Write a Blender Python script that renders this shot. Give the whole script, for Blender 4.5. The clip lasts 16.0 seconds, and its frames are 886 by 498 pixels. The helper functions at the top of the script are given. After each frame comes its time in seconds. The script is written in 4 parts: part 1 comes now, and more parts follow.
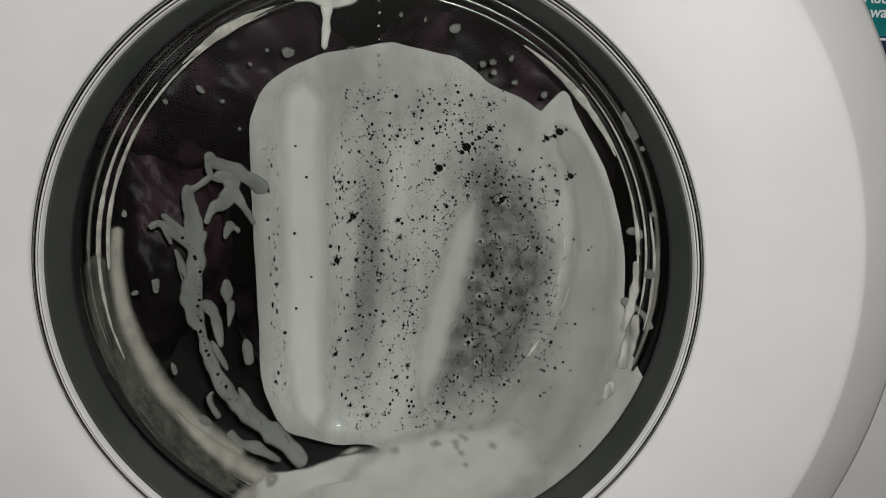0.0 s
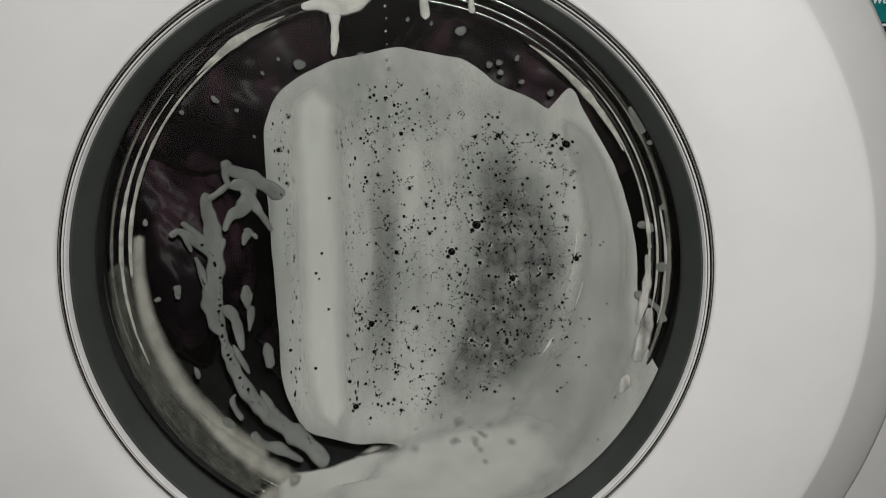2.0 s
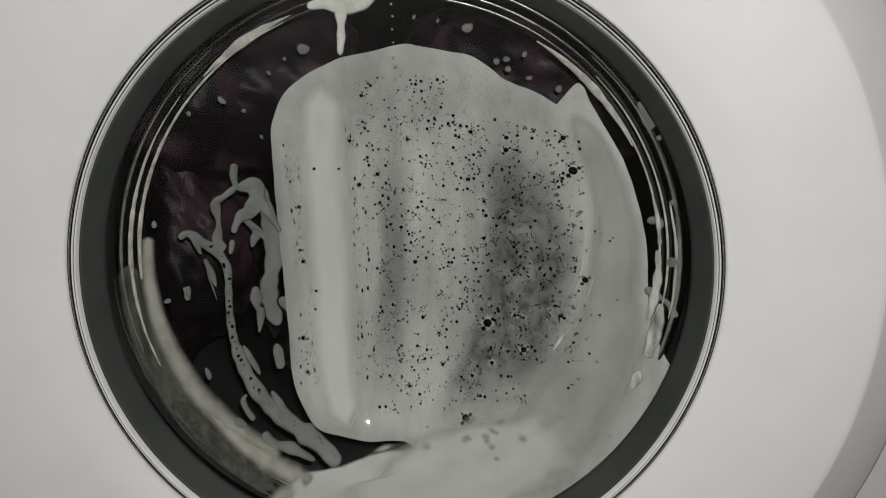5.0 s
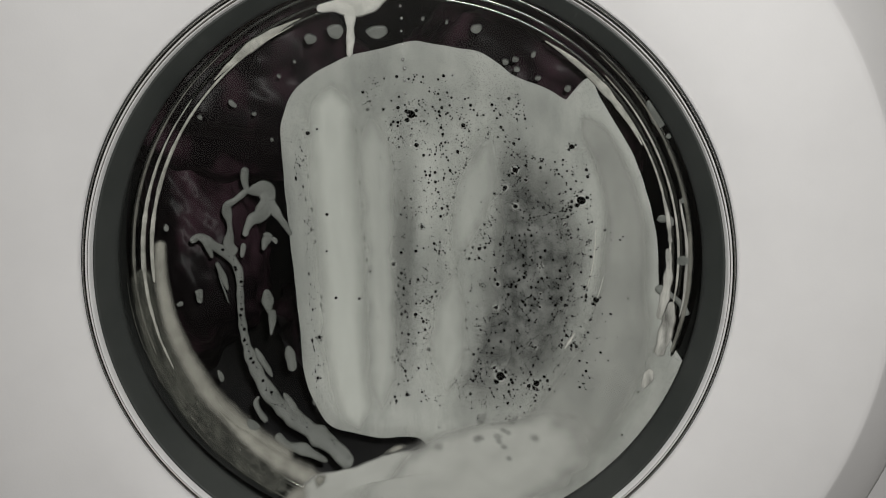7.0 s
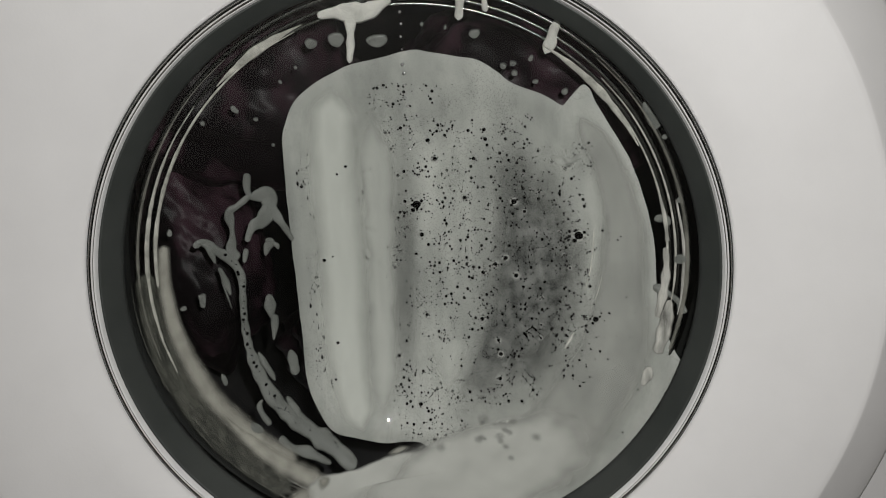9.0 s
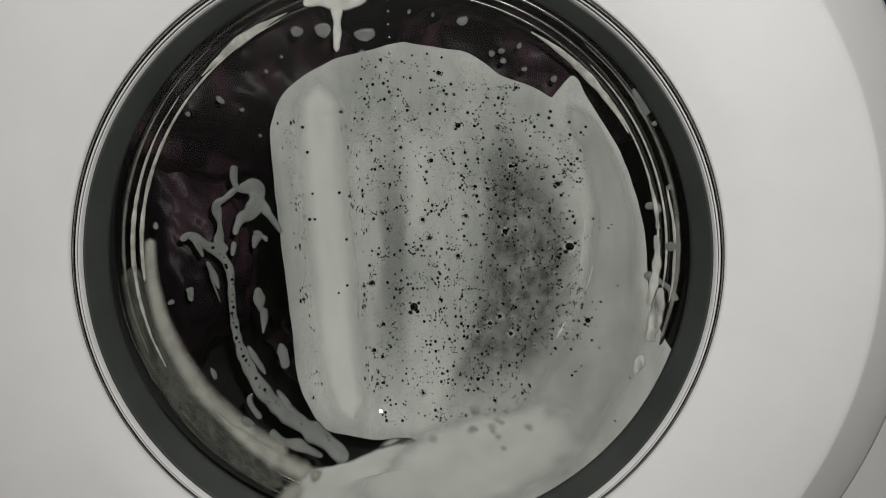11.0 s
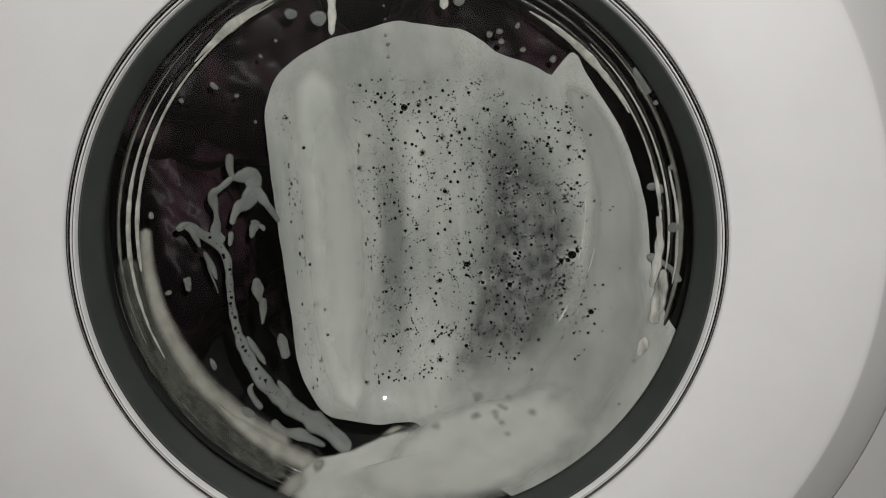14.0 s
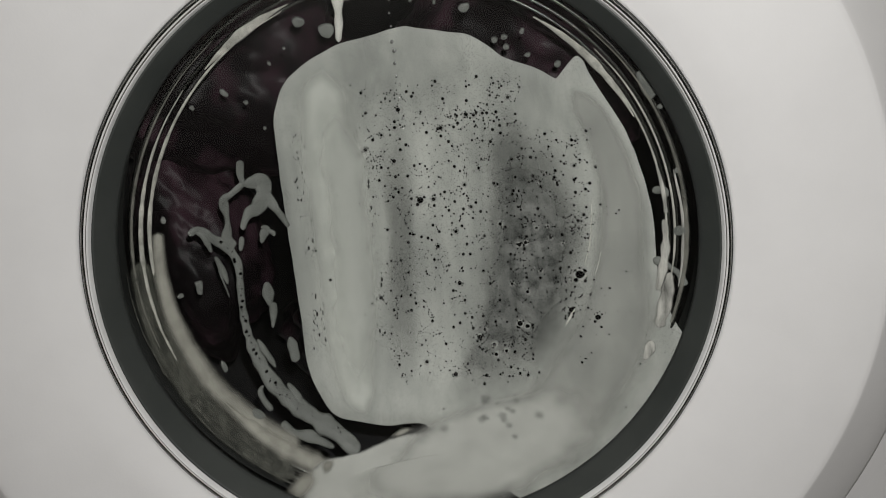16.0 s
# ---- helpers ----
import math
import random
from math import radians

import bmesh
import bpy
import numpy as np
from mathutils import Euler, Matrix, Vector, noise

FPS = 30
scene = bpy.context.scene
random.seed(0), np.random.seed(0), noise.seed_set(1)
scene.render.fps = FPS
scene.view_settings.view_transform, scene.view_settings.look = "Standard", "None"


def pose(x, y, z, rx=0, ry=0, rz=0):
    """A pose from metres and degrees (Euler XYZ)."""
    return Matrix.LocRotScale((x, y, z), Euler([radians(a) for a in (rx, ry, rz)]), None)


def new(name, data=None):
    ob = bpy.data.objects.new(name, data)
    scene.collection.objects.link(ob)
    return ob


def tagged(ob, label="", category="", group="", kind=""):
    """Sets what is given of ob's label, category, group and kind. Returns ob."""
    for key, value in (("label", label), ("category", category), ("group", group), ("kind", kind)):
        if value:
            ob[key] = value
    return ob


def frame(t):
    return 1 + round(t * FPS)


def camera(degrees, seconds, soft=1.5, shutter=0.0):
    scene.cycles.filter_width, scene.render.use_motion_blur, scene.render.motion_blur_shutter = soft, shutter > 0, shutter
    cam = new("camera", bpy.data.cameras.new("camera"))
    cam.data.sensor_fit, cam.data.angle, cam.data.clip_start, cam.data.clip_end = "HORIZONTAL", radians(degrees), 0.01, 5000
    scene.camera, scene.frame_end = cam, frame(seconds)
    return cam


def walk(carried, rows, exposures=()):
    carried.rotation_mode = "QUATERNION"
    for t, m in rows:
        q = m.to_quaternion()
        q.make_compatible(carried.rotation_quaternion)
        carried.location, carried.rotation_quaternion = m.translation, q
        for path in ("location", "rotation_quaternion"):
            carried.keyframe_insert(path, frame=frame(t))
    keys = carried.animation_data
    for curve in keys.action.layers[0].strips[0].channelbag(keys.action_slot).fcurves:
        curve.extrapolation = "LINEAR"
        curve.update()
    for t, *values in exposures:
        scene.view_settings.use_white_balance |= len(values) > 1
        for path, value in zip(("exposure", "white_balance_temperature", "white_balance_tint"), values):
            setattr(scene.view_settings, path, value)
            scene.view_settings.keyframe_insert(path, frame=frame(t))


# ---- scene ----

ZC = 0.46                      # height of the door's centre
YC, RC = -0.128, 0.220         # centre (on the door's axis) and radius of the glass bowl's sphere
DOOR = Vector((0, 0, ZC))
BOWL = Vector((0, YC, ZC))

# ---- camera: seconds, eye from the door's centre, tilt, yaw, roll ----
cam = camera(62.0, 16.0, soft=1.0)
ROWS = [
    (0.0, 0.0222, -0.3377, 0.1073, -13.96, -1.89, 1.00),
    (0.5, 0.0256, -0.3429, 0.1084, -12.45, -0.70, 0.46),
    (1.0, 0.0269, -0.3492, 0.1089, -12.02, -0.64, -0.10),
    (1.5, 0.0260, -0.3491, 0.1066, -12.87, 0.07, -0.88),
    (2.0, 0.0274, -0.3449, 0.1052, -13.49, -0.07, -1.11),
    (2.5, 0.0290, -0.3468, 0.1062, -13.23, -0.97, -0.87),
    (3.0, 0.0270, -0.3455, 0.1064, -13.51, -0.97, -1.16),
    (3.5, 0.0251, -0.3431, 0.1067, -13.97, 0.00, -1.58),
    (4.0, 0.0237, -0.3441, 0.1086, -14.04, -0.13, -1.73),
    (6.5, 0.0301, -0.3413, 0.1053, -13.83, 1.46, -2.26),
    (7.0, 0.0226, -0.3446, 0.1070, -13.80, 0.81, -2.59),
    (7.5, 0.0203, -0.3463, 0.1077, -13.74, 0.42, -2.74),
    (8.0, 0.0184, -0.3490, 0.1092, -13.75, 0.39, -3.12),
    (8.5, 0.0195, -0.3497, 0.1075, -13.38, 0.33, -3.03),
    (9.0, 0.0180, -0.3505, 0.1053, -13.23, 0.19, -3.15),
    (11.5, 0.0175, -0.3475, 0.1018, -13.74, -0.68, -3.60),
    (12.0, 0.0189, -0.3471, 0.1013, -13.69, -0.49, -3.67),
    (12.5, 0.0179, -0.3460, 0.1003, -14.07, -0.52, -3.79),
    (13.0, 0.0175, -0.3420, 0.0998, -14.75, -0.81, -3.98),
    (13.5, 0.0151, -0.3414, 0.0988, -15.00, -0.81, -4.37),
    (14.0, 0.0142, -0.3439, 0.0987, -14.53, -1.00, -4.49),
    (14.5, 0.0166, -0.3461, 0.0963, -13.69, -0.24, -4.24),
    (15.0, 0.0181, -0.3465, 0.0952, -13.39, -0.15, -4.21),
    (15.5, 0.0179, -0.3487, 0.0956, -13.30, -0.08, -4.05),
    (16.0, 0.0224, -0.3480, 0.0986, -14.05, 0.68, -5.02),
]
walk(cam, [(t, pose(x, y, z + ZC, 90 + tilt, 0, yaw) @ pose(0, 0, 0, 0, 0, roll)) for t, x, y, z, tilt, yaw, roll in ROWS])

# ---- light: the phone's torch beside the lens, and a dim unseen lamp added overhead ----
world = bpy.data.worlds.new("world")
scene.world = world
world.use_nodes = True
world.node_tree.nodes["Background"].inputs[0].default_value = (0.8, 0.85, 1.0, 1)
world.node_tree.nodes["Background"].inputs[1].default_value = 0.02


def lamp(name, kind, m, power, colour, size):
    data = bpy.data.lights.new(name, kind)
    data.energy, data.color = power, colour
    if kind == "POINT":
        data.shadow_soft_size = size
    else:
        data.shape, data.size = "DISK", size
    ob = new(name, data)
    ob.matrix_world = m
    return ob


lamp("torch_light", "AREA", pose(0.034, -0.352, ZC + 0.122, 76, 0, -2), 1.06, (1.0, 0.985, 0.962), 0.0028)
# unseen wide disc: weak fill, and something bright for the chrome to mirror
lamp("added_overhead_light", "AREA", pose(-0.1, -0.85, 2.38), 4, (1.0, 0.95, 0.88), 1.5)
scene.view_settings.exposure = 0.0
scene.cycles.transparent_max_bounces = 32


# ---- materials ----
def material(name, base=(0.5, 0.5, 0.5), rough=0.5, metal=0.0, **more):
    m = bpy.data.materials.new(name)
    m.use_nodes = True
    n = m.node_tree.nodes["Principled BSDF"]
    n.inputs["Base Color"].default_value = (*base, 1)
    n.inputs["Roughness"].default_value = rough
    n.inputs["Metallic"].default_value = metal
    for key, value in more.items():
        n.inputs[key.replace("_", " ")].default_value = value
    return m, m.node_tree.nodes, m.node_tree.links, n


def node(nodes, kind, **values):
    n = nodes.new(kind)
    for key, value in values.items():
        n.inputs[key].default_value = value
    return n


def ramp(nodes, stops):
    n = nodes.new("ShaderNodeValToRGB")
    e = n.color_ramp.elements
    while len(e) < len(stops):
        e.new(0.5)
    for el, (at, c) in zip(e, stops):
        el.position = at
        el.color = (*c, 1) if len(c) == 3 else c
    return n


def noisy(name, dark, light, scale, rough, bump=0.0, bump_scale=400.0, metal=0.0, stretch=(1, 1, 1), lo=0.35, hi=0.65, **more):
    """A surface whose colour wanders between two tones, with fine relief."""
    m, nodes, links, p = material(name, light, rough, metal, **more)
    co = nodes.new("ShaderNodeTexCoord")
    mp = nodes.new("ShaderNodeMapping")
    mp.inputs["Scale"].default_value = stretch
    links.new(co.outputs["Object"], mp.inputs["Vector"])
    n = node(nodes, "ShaderNodeTexNoise", Scale=scale, Detail=6.0, Roughness=0.6)
    links.new(mp.outputs[0], n.inputs["Vector"])
    r = ramp(nodes, [(lo, dark), (hi, light)])
    links.new(n.outputs[0], r.inputs[0])
    links.new(r.outputs[0], p.inputs["Base Color"])
    if bump:
        f = node(nodes, "ShaderNodeTexNoise", Scale=bump_scale, Detail=3.0)
        links.new(mp.outputs[0], f.inputs["Vector"])
        b = node(nodes, "ShaderNodeBump", Strength=bump, Distance=0.0006)
        links.new(f.outputs[0], b.inputs["Height"])
        links.new(b.outputs[0], p.inputs["Normal"])
    return m


WHITE = noisy("white_enamel", (0.76, 0.755, 0.75), (0.82, 0.815, 0.81), 9, 0.34, 0.06, 900)
CHROME = noisy("chrome", (0.88, 0.88, 0.87), (0.95, 0.95, 0.94), 60, 0.06, metal=1.0)
BEZEL = noisy("dark_grey_plastic", (0.032, 0.037, 0.034), (0.045, 0.050, 0.046), 25, 0.42, 0.12, 1500)
RUBBER = noisy("black_rubber", (0.013, 0.015, 0.014), (0.026, 0.029, 0.027), 30, 0.5, 0.15, 700)
STEEL = noisy("drum_steel", (0.05, 0.05, 0.055), (0.09, 0.09, 0.09), 14, 0.35, metal=1.0)
CLOTH = noisy("wet_dark_cloth", (0.007, 0.005, 0.006), (0.110, 0.056, 0.076), 30, 0.42, 0.4, 180, stretch=(1, 1, 0.5), lo=0.46, hi=0.80, Specular_IOR_Level=0.13)
PLASTER = noisy("wall_paint", (0.60, 0.59, 0.57), (0.68, 0.67, 0.65), 3, 0.8, 0.2, 300)
TILE = noisy("floor_tile", (0.42, 0.41, 0.395), (0.50, 0.49, 0.47), 5, 0.45, 0.1, 200)
CEILING = noisy("ceiling_paint", (0.72, 0.71, 0.69), (0.78, 0.77, 0.75), 3, 0.85, 0.1, 200)
TEAL = noisy("teal_print", (0.0, 0.14, 0.15), (0.01, 0.19, 0.19), 60, 0.4)
NAVY = noisy("navy_print", (0.012, 0.02, 0.05), (0.02, 0.03, 0.07), 60, 0.4)
INK = noisy("white_print", (0.68, 0.72, 0.72), (0.75, 0.78, 0.78), 60, 0.4)
BUBBLE = noisy("bubble_skin", (0.002, 0.002, 0.002), (0.004, 0.004, 0.004), 200, 0.05, Specular_IOR_Level=0.3)
# plain white, painted for what the chrome wall would mirror
TRIM = noisy("reflection_white", (0.80, 0.80, 0.79), (0.88, 0.88, 0.87), 60, 0.22)
WETGLASS = noisy("wet_glass_ridge", (0.14, 0.15, 0.14), (0.34, 0.34, 0.32), 40, 0.2, 0.4, 500, metal=1.0)


def glass_material():
    """Clear thin glass: light goes straight through, and the share that Fresnel's law gives is mirrored."""
    m = bpy.data.materials.new("clear_glass")
    m.use_nodes = True
    nodes, links = m.node_tree.nodes, m.node_tree.links
    nodes.remove(nodes["Principled BSDF"])
    clear = nodes.new("ShaderNodeBsdfTransparent")
    clear.inputs["Color"].default_value = (0.975, 0.985, 0.98, 1)
    gloss = node(nodes, "ShaderNodeBsdfGlossy", Roughness=0.0)
    fresnel = node(nodes, "ShaderNodeFresnel", IOR=1.45)
    mix = nodes.new("ShaderNodeMixShader")
    links.new(fresnel.outputs[0], mix.inputs[0])
    links.new(clear.outputs[0], mix.inputs[1])
    links.new(gloss.outputs[0], mix.inputs[2])
    links.new(mix.outputs[0], nodes["Material Output"].inputs["Surface"])
    return m


GLASS = glass_material()


def foam(name, dark, light, scale=24.0, stretch=(1, 1, 0.45), fade=None, lo=0.32, hi=0.68, speck=0.0, dense=1.0, streaky=0.3):
    """Soap suds: density wanders at two scales, with tiny cells; fade: thins out towards the piece's edge."""
    m, nodes, links, p = material(name, light, 0.42, 0.0, Specular_IOR_Level=0.14)
    co = nodes.new("ShaderNodeTexCoord")
    mp = nodes.new("ShaderNodeMapping")
    mp.inputs["Scale"].default_value = stretch
    mp.inputs["Location"].default_value = (3.13, 2.71, 5.37)
    links.new(co.outputs["Object"], mp.inputs["Vector"])
    n = node(nodes, "ShaderNodeTexNoise", Scale=scale, Detail=4.0, Roughness=0.55, Distortion=0.15)
    links.new(mp.outputs[0], n.inputs["Vector"])
    run = nodes.new("ShaderNodeMapping")
    run.inputs["Scale"].default_value = (1, 1, 0.09)
    run.inputs["Location"].default_value = (1.37, 4.11, 2.93)
    links.new(co.outputs["Object"], run.inputs["Vector"])
    n2 = node(nodes, "ShaderNodeTexNoise", Scale=110.0, Detail=4.0, Roughness=0.6)
    links.new(run.outputs[0], n2.inputs["Vector"])
    both = nodes.new("ShaderNodeMath")
    both.operation = "MULTIPLY_ADD"
    links.new(n2.outputs[0], both.inputs[0])
    both.inputs[1].default_value = streaky
    less = nodes.new("ShaderNodeMath")
    less.operation = "MULTIPLY"
    links.new(n.outputs[0], less.inputs[0])
    less.inputs[1].default_value = 1 - streaky
    links.new(less.outputs[0], both.inputs[2])
    r = ramp(nodes, [(lo, dark), (hi, light)])
    links.new(both.outputs[0], r.inputs[0])
    colour = r.outputs[0]
    v = node(nodes, "ShaderNodeTexVoronoi", Scale=760.0)
    links.new(co.outputs["Object"], v.inputs["Vector"])
    if speck:
        s = ramp(nodes, [(0.20, (1 - speck,) * 3), (0.36, (1, 1, 1))])
        links.new(v.outputs["Distance"], s.inputs[0])
        mix = nodes.new("ShaderNodeMixRGB")
        mix.blend_type = "MULTIPLY"
        where = node(nodes, "ShaderNodeTexNoise", Scale=38.0, Detail=3.0)
        links.new(co.outputs["Object"], where.inputs["Vector"])
        patchy = ramp(nodes, [(0.36, (0, 0, 0)), (0.58, (1, 1, 1))])
        links.new(where.outputs[0], patchy.inputs[0])
        links.new(patchy.outputs[0], mix.inputs[0])
        links.new(colour, mix.inputs[1])
        links.new(s.outputs[0], mix.inputs[2])
        colour = mix.outputs[0]
    links.new(colour, p.inputs["Base Color"])
    b = node(nodes, "ShaderNodeBump", Strength=0.15, Distance=0.0004)
    links.new(v.outputs["Distance"], b.inputs["Height"])
    links.new(b.outputs[0], p.inputs["Normal"])
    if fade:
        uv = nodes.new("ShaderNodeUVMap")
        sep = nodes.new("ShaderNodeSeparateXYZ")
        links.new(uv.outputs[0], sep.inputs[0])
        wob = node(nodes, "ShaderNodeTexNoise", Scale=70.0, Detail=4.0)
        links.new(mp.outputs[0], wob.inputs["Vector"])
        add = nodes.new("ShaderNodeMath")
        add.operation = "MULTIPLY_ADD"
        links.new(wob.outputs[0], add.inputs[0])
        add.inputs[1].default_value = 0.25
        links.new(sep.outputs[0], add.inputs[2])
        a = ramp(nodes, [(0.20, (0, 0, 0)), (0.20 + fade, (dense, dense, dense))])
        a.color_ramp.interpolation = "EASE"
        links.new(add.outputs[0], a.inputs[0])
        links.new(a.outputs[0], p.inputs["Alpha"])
    return m


FILM = foam("suds_film", (0.291, 0.302, 0.282), (0.596, 0.606, 0.565), 34, stretch=(1, 1, 0.3), speck=0.34, lo=0.30, hi=0.70, streaky=0.34)
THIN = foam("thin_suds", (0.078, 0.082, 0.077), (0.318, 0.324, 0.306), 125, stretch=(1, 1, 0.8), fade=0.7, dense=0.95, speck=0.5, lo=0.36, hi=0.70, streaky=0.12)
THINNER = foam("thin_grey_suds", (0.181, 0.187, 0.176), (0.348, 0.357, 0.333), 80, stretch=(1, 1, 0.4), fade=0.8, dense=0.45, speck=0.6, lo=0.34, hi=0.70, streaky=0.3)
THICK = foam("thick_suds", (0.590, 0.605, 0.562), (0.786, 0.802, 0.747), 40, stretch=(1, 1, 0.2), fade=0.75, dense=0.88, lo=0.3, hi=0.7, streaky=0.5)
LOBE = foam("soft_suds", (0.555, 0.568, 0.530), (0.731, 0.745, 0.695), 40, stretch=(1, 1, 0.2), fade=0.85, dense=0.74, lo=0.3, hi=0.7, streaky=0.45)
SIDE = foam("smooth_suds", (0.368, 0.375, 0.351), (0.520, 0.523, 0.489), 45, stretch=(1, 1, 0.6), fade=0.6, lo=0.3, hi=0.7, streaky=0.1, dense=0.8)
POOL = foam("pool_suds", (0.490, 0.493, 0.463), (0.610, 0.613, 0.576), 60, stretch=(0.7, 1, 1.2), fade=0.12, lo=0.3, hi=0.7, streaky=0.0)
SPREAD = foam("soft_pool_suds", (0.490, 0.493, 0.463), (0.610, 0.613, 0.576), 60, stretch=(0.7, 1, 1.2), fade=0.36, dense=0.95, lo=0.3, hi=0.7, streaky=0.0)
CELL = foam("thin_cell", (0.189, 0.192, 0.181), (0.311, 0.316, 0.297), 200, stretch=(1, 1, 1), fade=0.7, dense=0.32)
STRAND = foam("suds_strand", (0.141, 0.149, 0.136), (0.270, 0.279, 0.261), 70, stretch=(1, 1, 1), speck=0.45)
BRIGHT = foam("bright_suds_and_glint", (0.540, 0.540, 0.499), (0.860, 0.848, 0.788), 160, stretch=(1, 1, 1))
PANEL = foam("glint_panel", (0.135, 0.135, 0.124), (0.860, 0.840, 0.782), 190, stretch=(1, 1, 0.25), fade=0.35, dense=0.95, lo=0.36, hi=0.66)
STREAK = foam("glint_streak", (0.270, 0.270, 0.238), (0.729, 0.716, 0.648), 160, stretch=(1, 1, 1))
SMEAR = foam("soap_smear_and_glint", (0.135, 0.135, 0.116), (0.459, 0.446, 0.394), 90, stretch=(1, 1, 1), fade=0.5, dense=0.6, lo=0.32, hi=0.7)
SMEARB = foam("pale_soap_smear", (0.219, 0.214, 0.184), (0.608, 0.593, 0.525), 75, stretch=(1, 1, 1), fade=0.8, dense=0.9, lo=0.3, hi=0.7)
LINE = foam("brushed_streak", (0.032, 0.035, 0.030), (0.243, 0.238, 0.205), 300, stretch=(1, 1, 1), fade=0.8, dense=0.6)
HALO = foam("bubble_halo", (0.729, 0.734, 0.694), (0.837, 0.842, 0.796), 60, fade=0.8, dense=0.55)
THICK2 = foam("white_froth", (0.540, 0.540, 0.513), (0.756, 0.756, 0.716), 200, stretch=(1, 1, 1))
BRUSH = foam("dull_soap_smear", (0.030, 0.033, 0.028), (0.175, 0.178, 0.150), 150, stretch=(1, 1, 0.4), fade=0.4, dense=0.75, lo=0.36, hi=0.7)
BEAD = noisy("glint_bead", (0.7, 0.7, 0.7), (0.85, 0.85, 0.85), 300, 0.3, metal=0.9)


# ---- building helpers ----
def part(name, bm, mat, parent=None, label="", smooth=True):
    me = bpy.data.meshes.new(name)
    bmesh.ops.recalc_face_normals(bm, faces=bm.faces)
    if smooth:
        for f in bm.faces:
            f.smooth = True
    bm.to_mesh(me)
    bm.free()
    for one in mat if isinstance(mat, (list, tuple)) else [mat]:
        me.materials.append(one)
    ob = new(name, me)
    if parent:
        ob.parent = parent
    if label:
        ob["label"] = label
    return ob


def box(bm, x0, x1, y0, y1, z0, z1):
    v = [bm.verts.new((x, y, z)) for x in (x0, x1) for y in (y0, y1) for z in (z0, z1)]
    for f in ((0, 1, 3, 2), (4, 6, 7, 5), (0, 4, 5, 1), (2, 3, 7, 6), (0, 2, 6, 4), (1, 5, 7, 3)):
        bm.faces.new([v[i] for i in f])


def revolve(profile, steps=160, closed=True, a0=0.0, a1=360.0):
    """A ring round the door's axis from (radius, depth) points."""
    bm = bmesh.new()
    whole = abs(a1 - a0) >= 360
    rings = []
    for k in range(steps if whole else steps + 1):
        a = radians(a0 + (a1 - a0) * k / steps)
        rings.append([bm.verts.new((r * math.cos(a), y, ZC + r * math.sin(a))) for r, y in profile])
    n = len(profile)
    for k in range(len(rings) if whole else len(rings) - 1):
        p, q = rings[k], rings[(k + 1) % len(rings)]
        for i in range(n if closed else n - 1):
            bm.faces.new((p[i], p[(i + 1) % n], q[(i + 1) % n], q[i]))
    if not whole and closed:
        bm.faces.new(rings[0])
        bm.faces.new(rings[-1][::-1])
    return bm


def torus_profile(r, y, a, b, n=10):
    return [(r + a * math.cos(2 * math.pi * i / n), y + b * math.sin(2 * math.pi * i / n)) for i in range(n)]


def on_bowl(x, z, h=0.0):
    """A point on the bowl over (x, z) of the door, h behind the glass, from the sphere's centre."""
    return Vector((x, math.sqrt(max(RC * RC - x * x - z * z, 1e-6)), z)) * ((RC + h) / RC)


def spline(points, per=8, closed=False):
    out, n = [], len(points)
    for i in range(n if closed else n - 1):
        if closed:
            p = [points[(i + k) % n] for k in (-1, 0, 1, 2)]
        else:
            p = [points[min(max(i + k, 0), n - 1)] for k in (-1, 0, 1, 2)]
        for s in range(per):
            t = s / per
            out.append(tuple(0.5 * (2 * b + (c - a) * t + (2 * a - 5 * b + 4 * c - d) * t * t + (3 * b - a - 3 * c + d) * t ** 3)
                             for a, b, c, d in zip(*p)))
    if not closed:
        out.append(tuple(points[-1]))
    return out


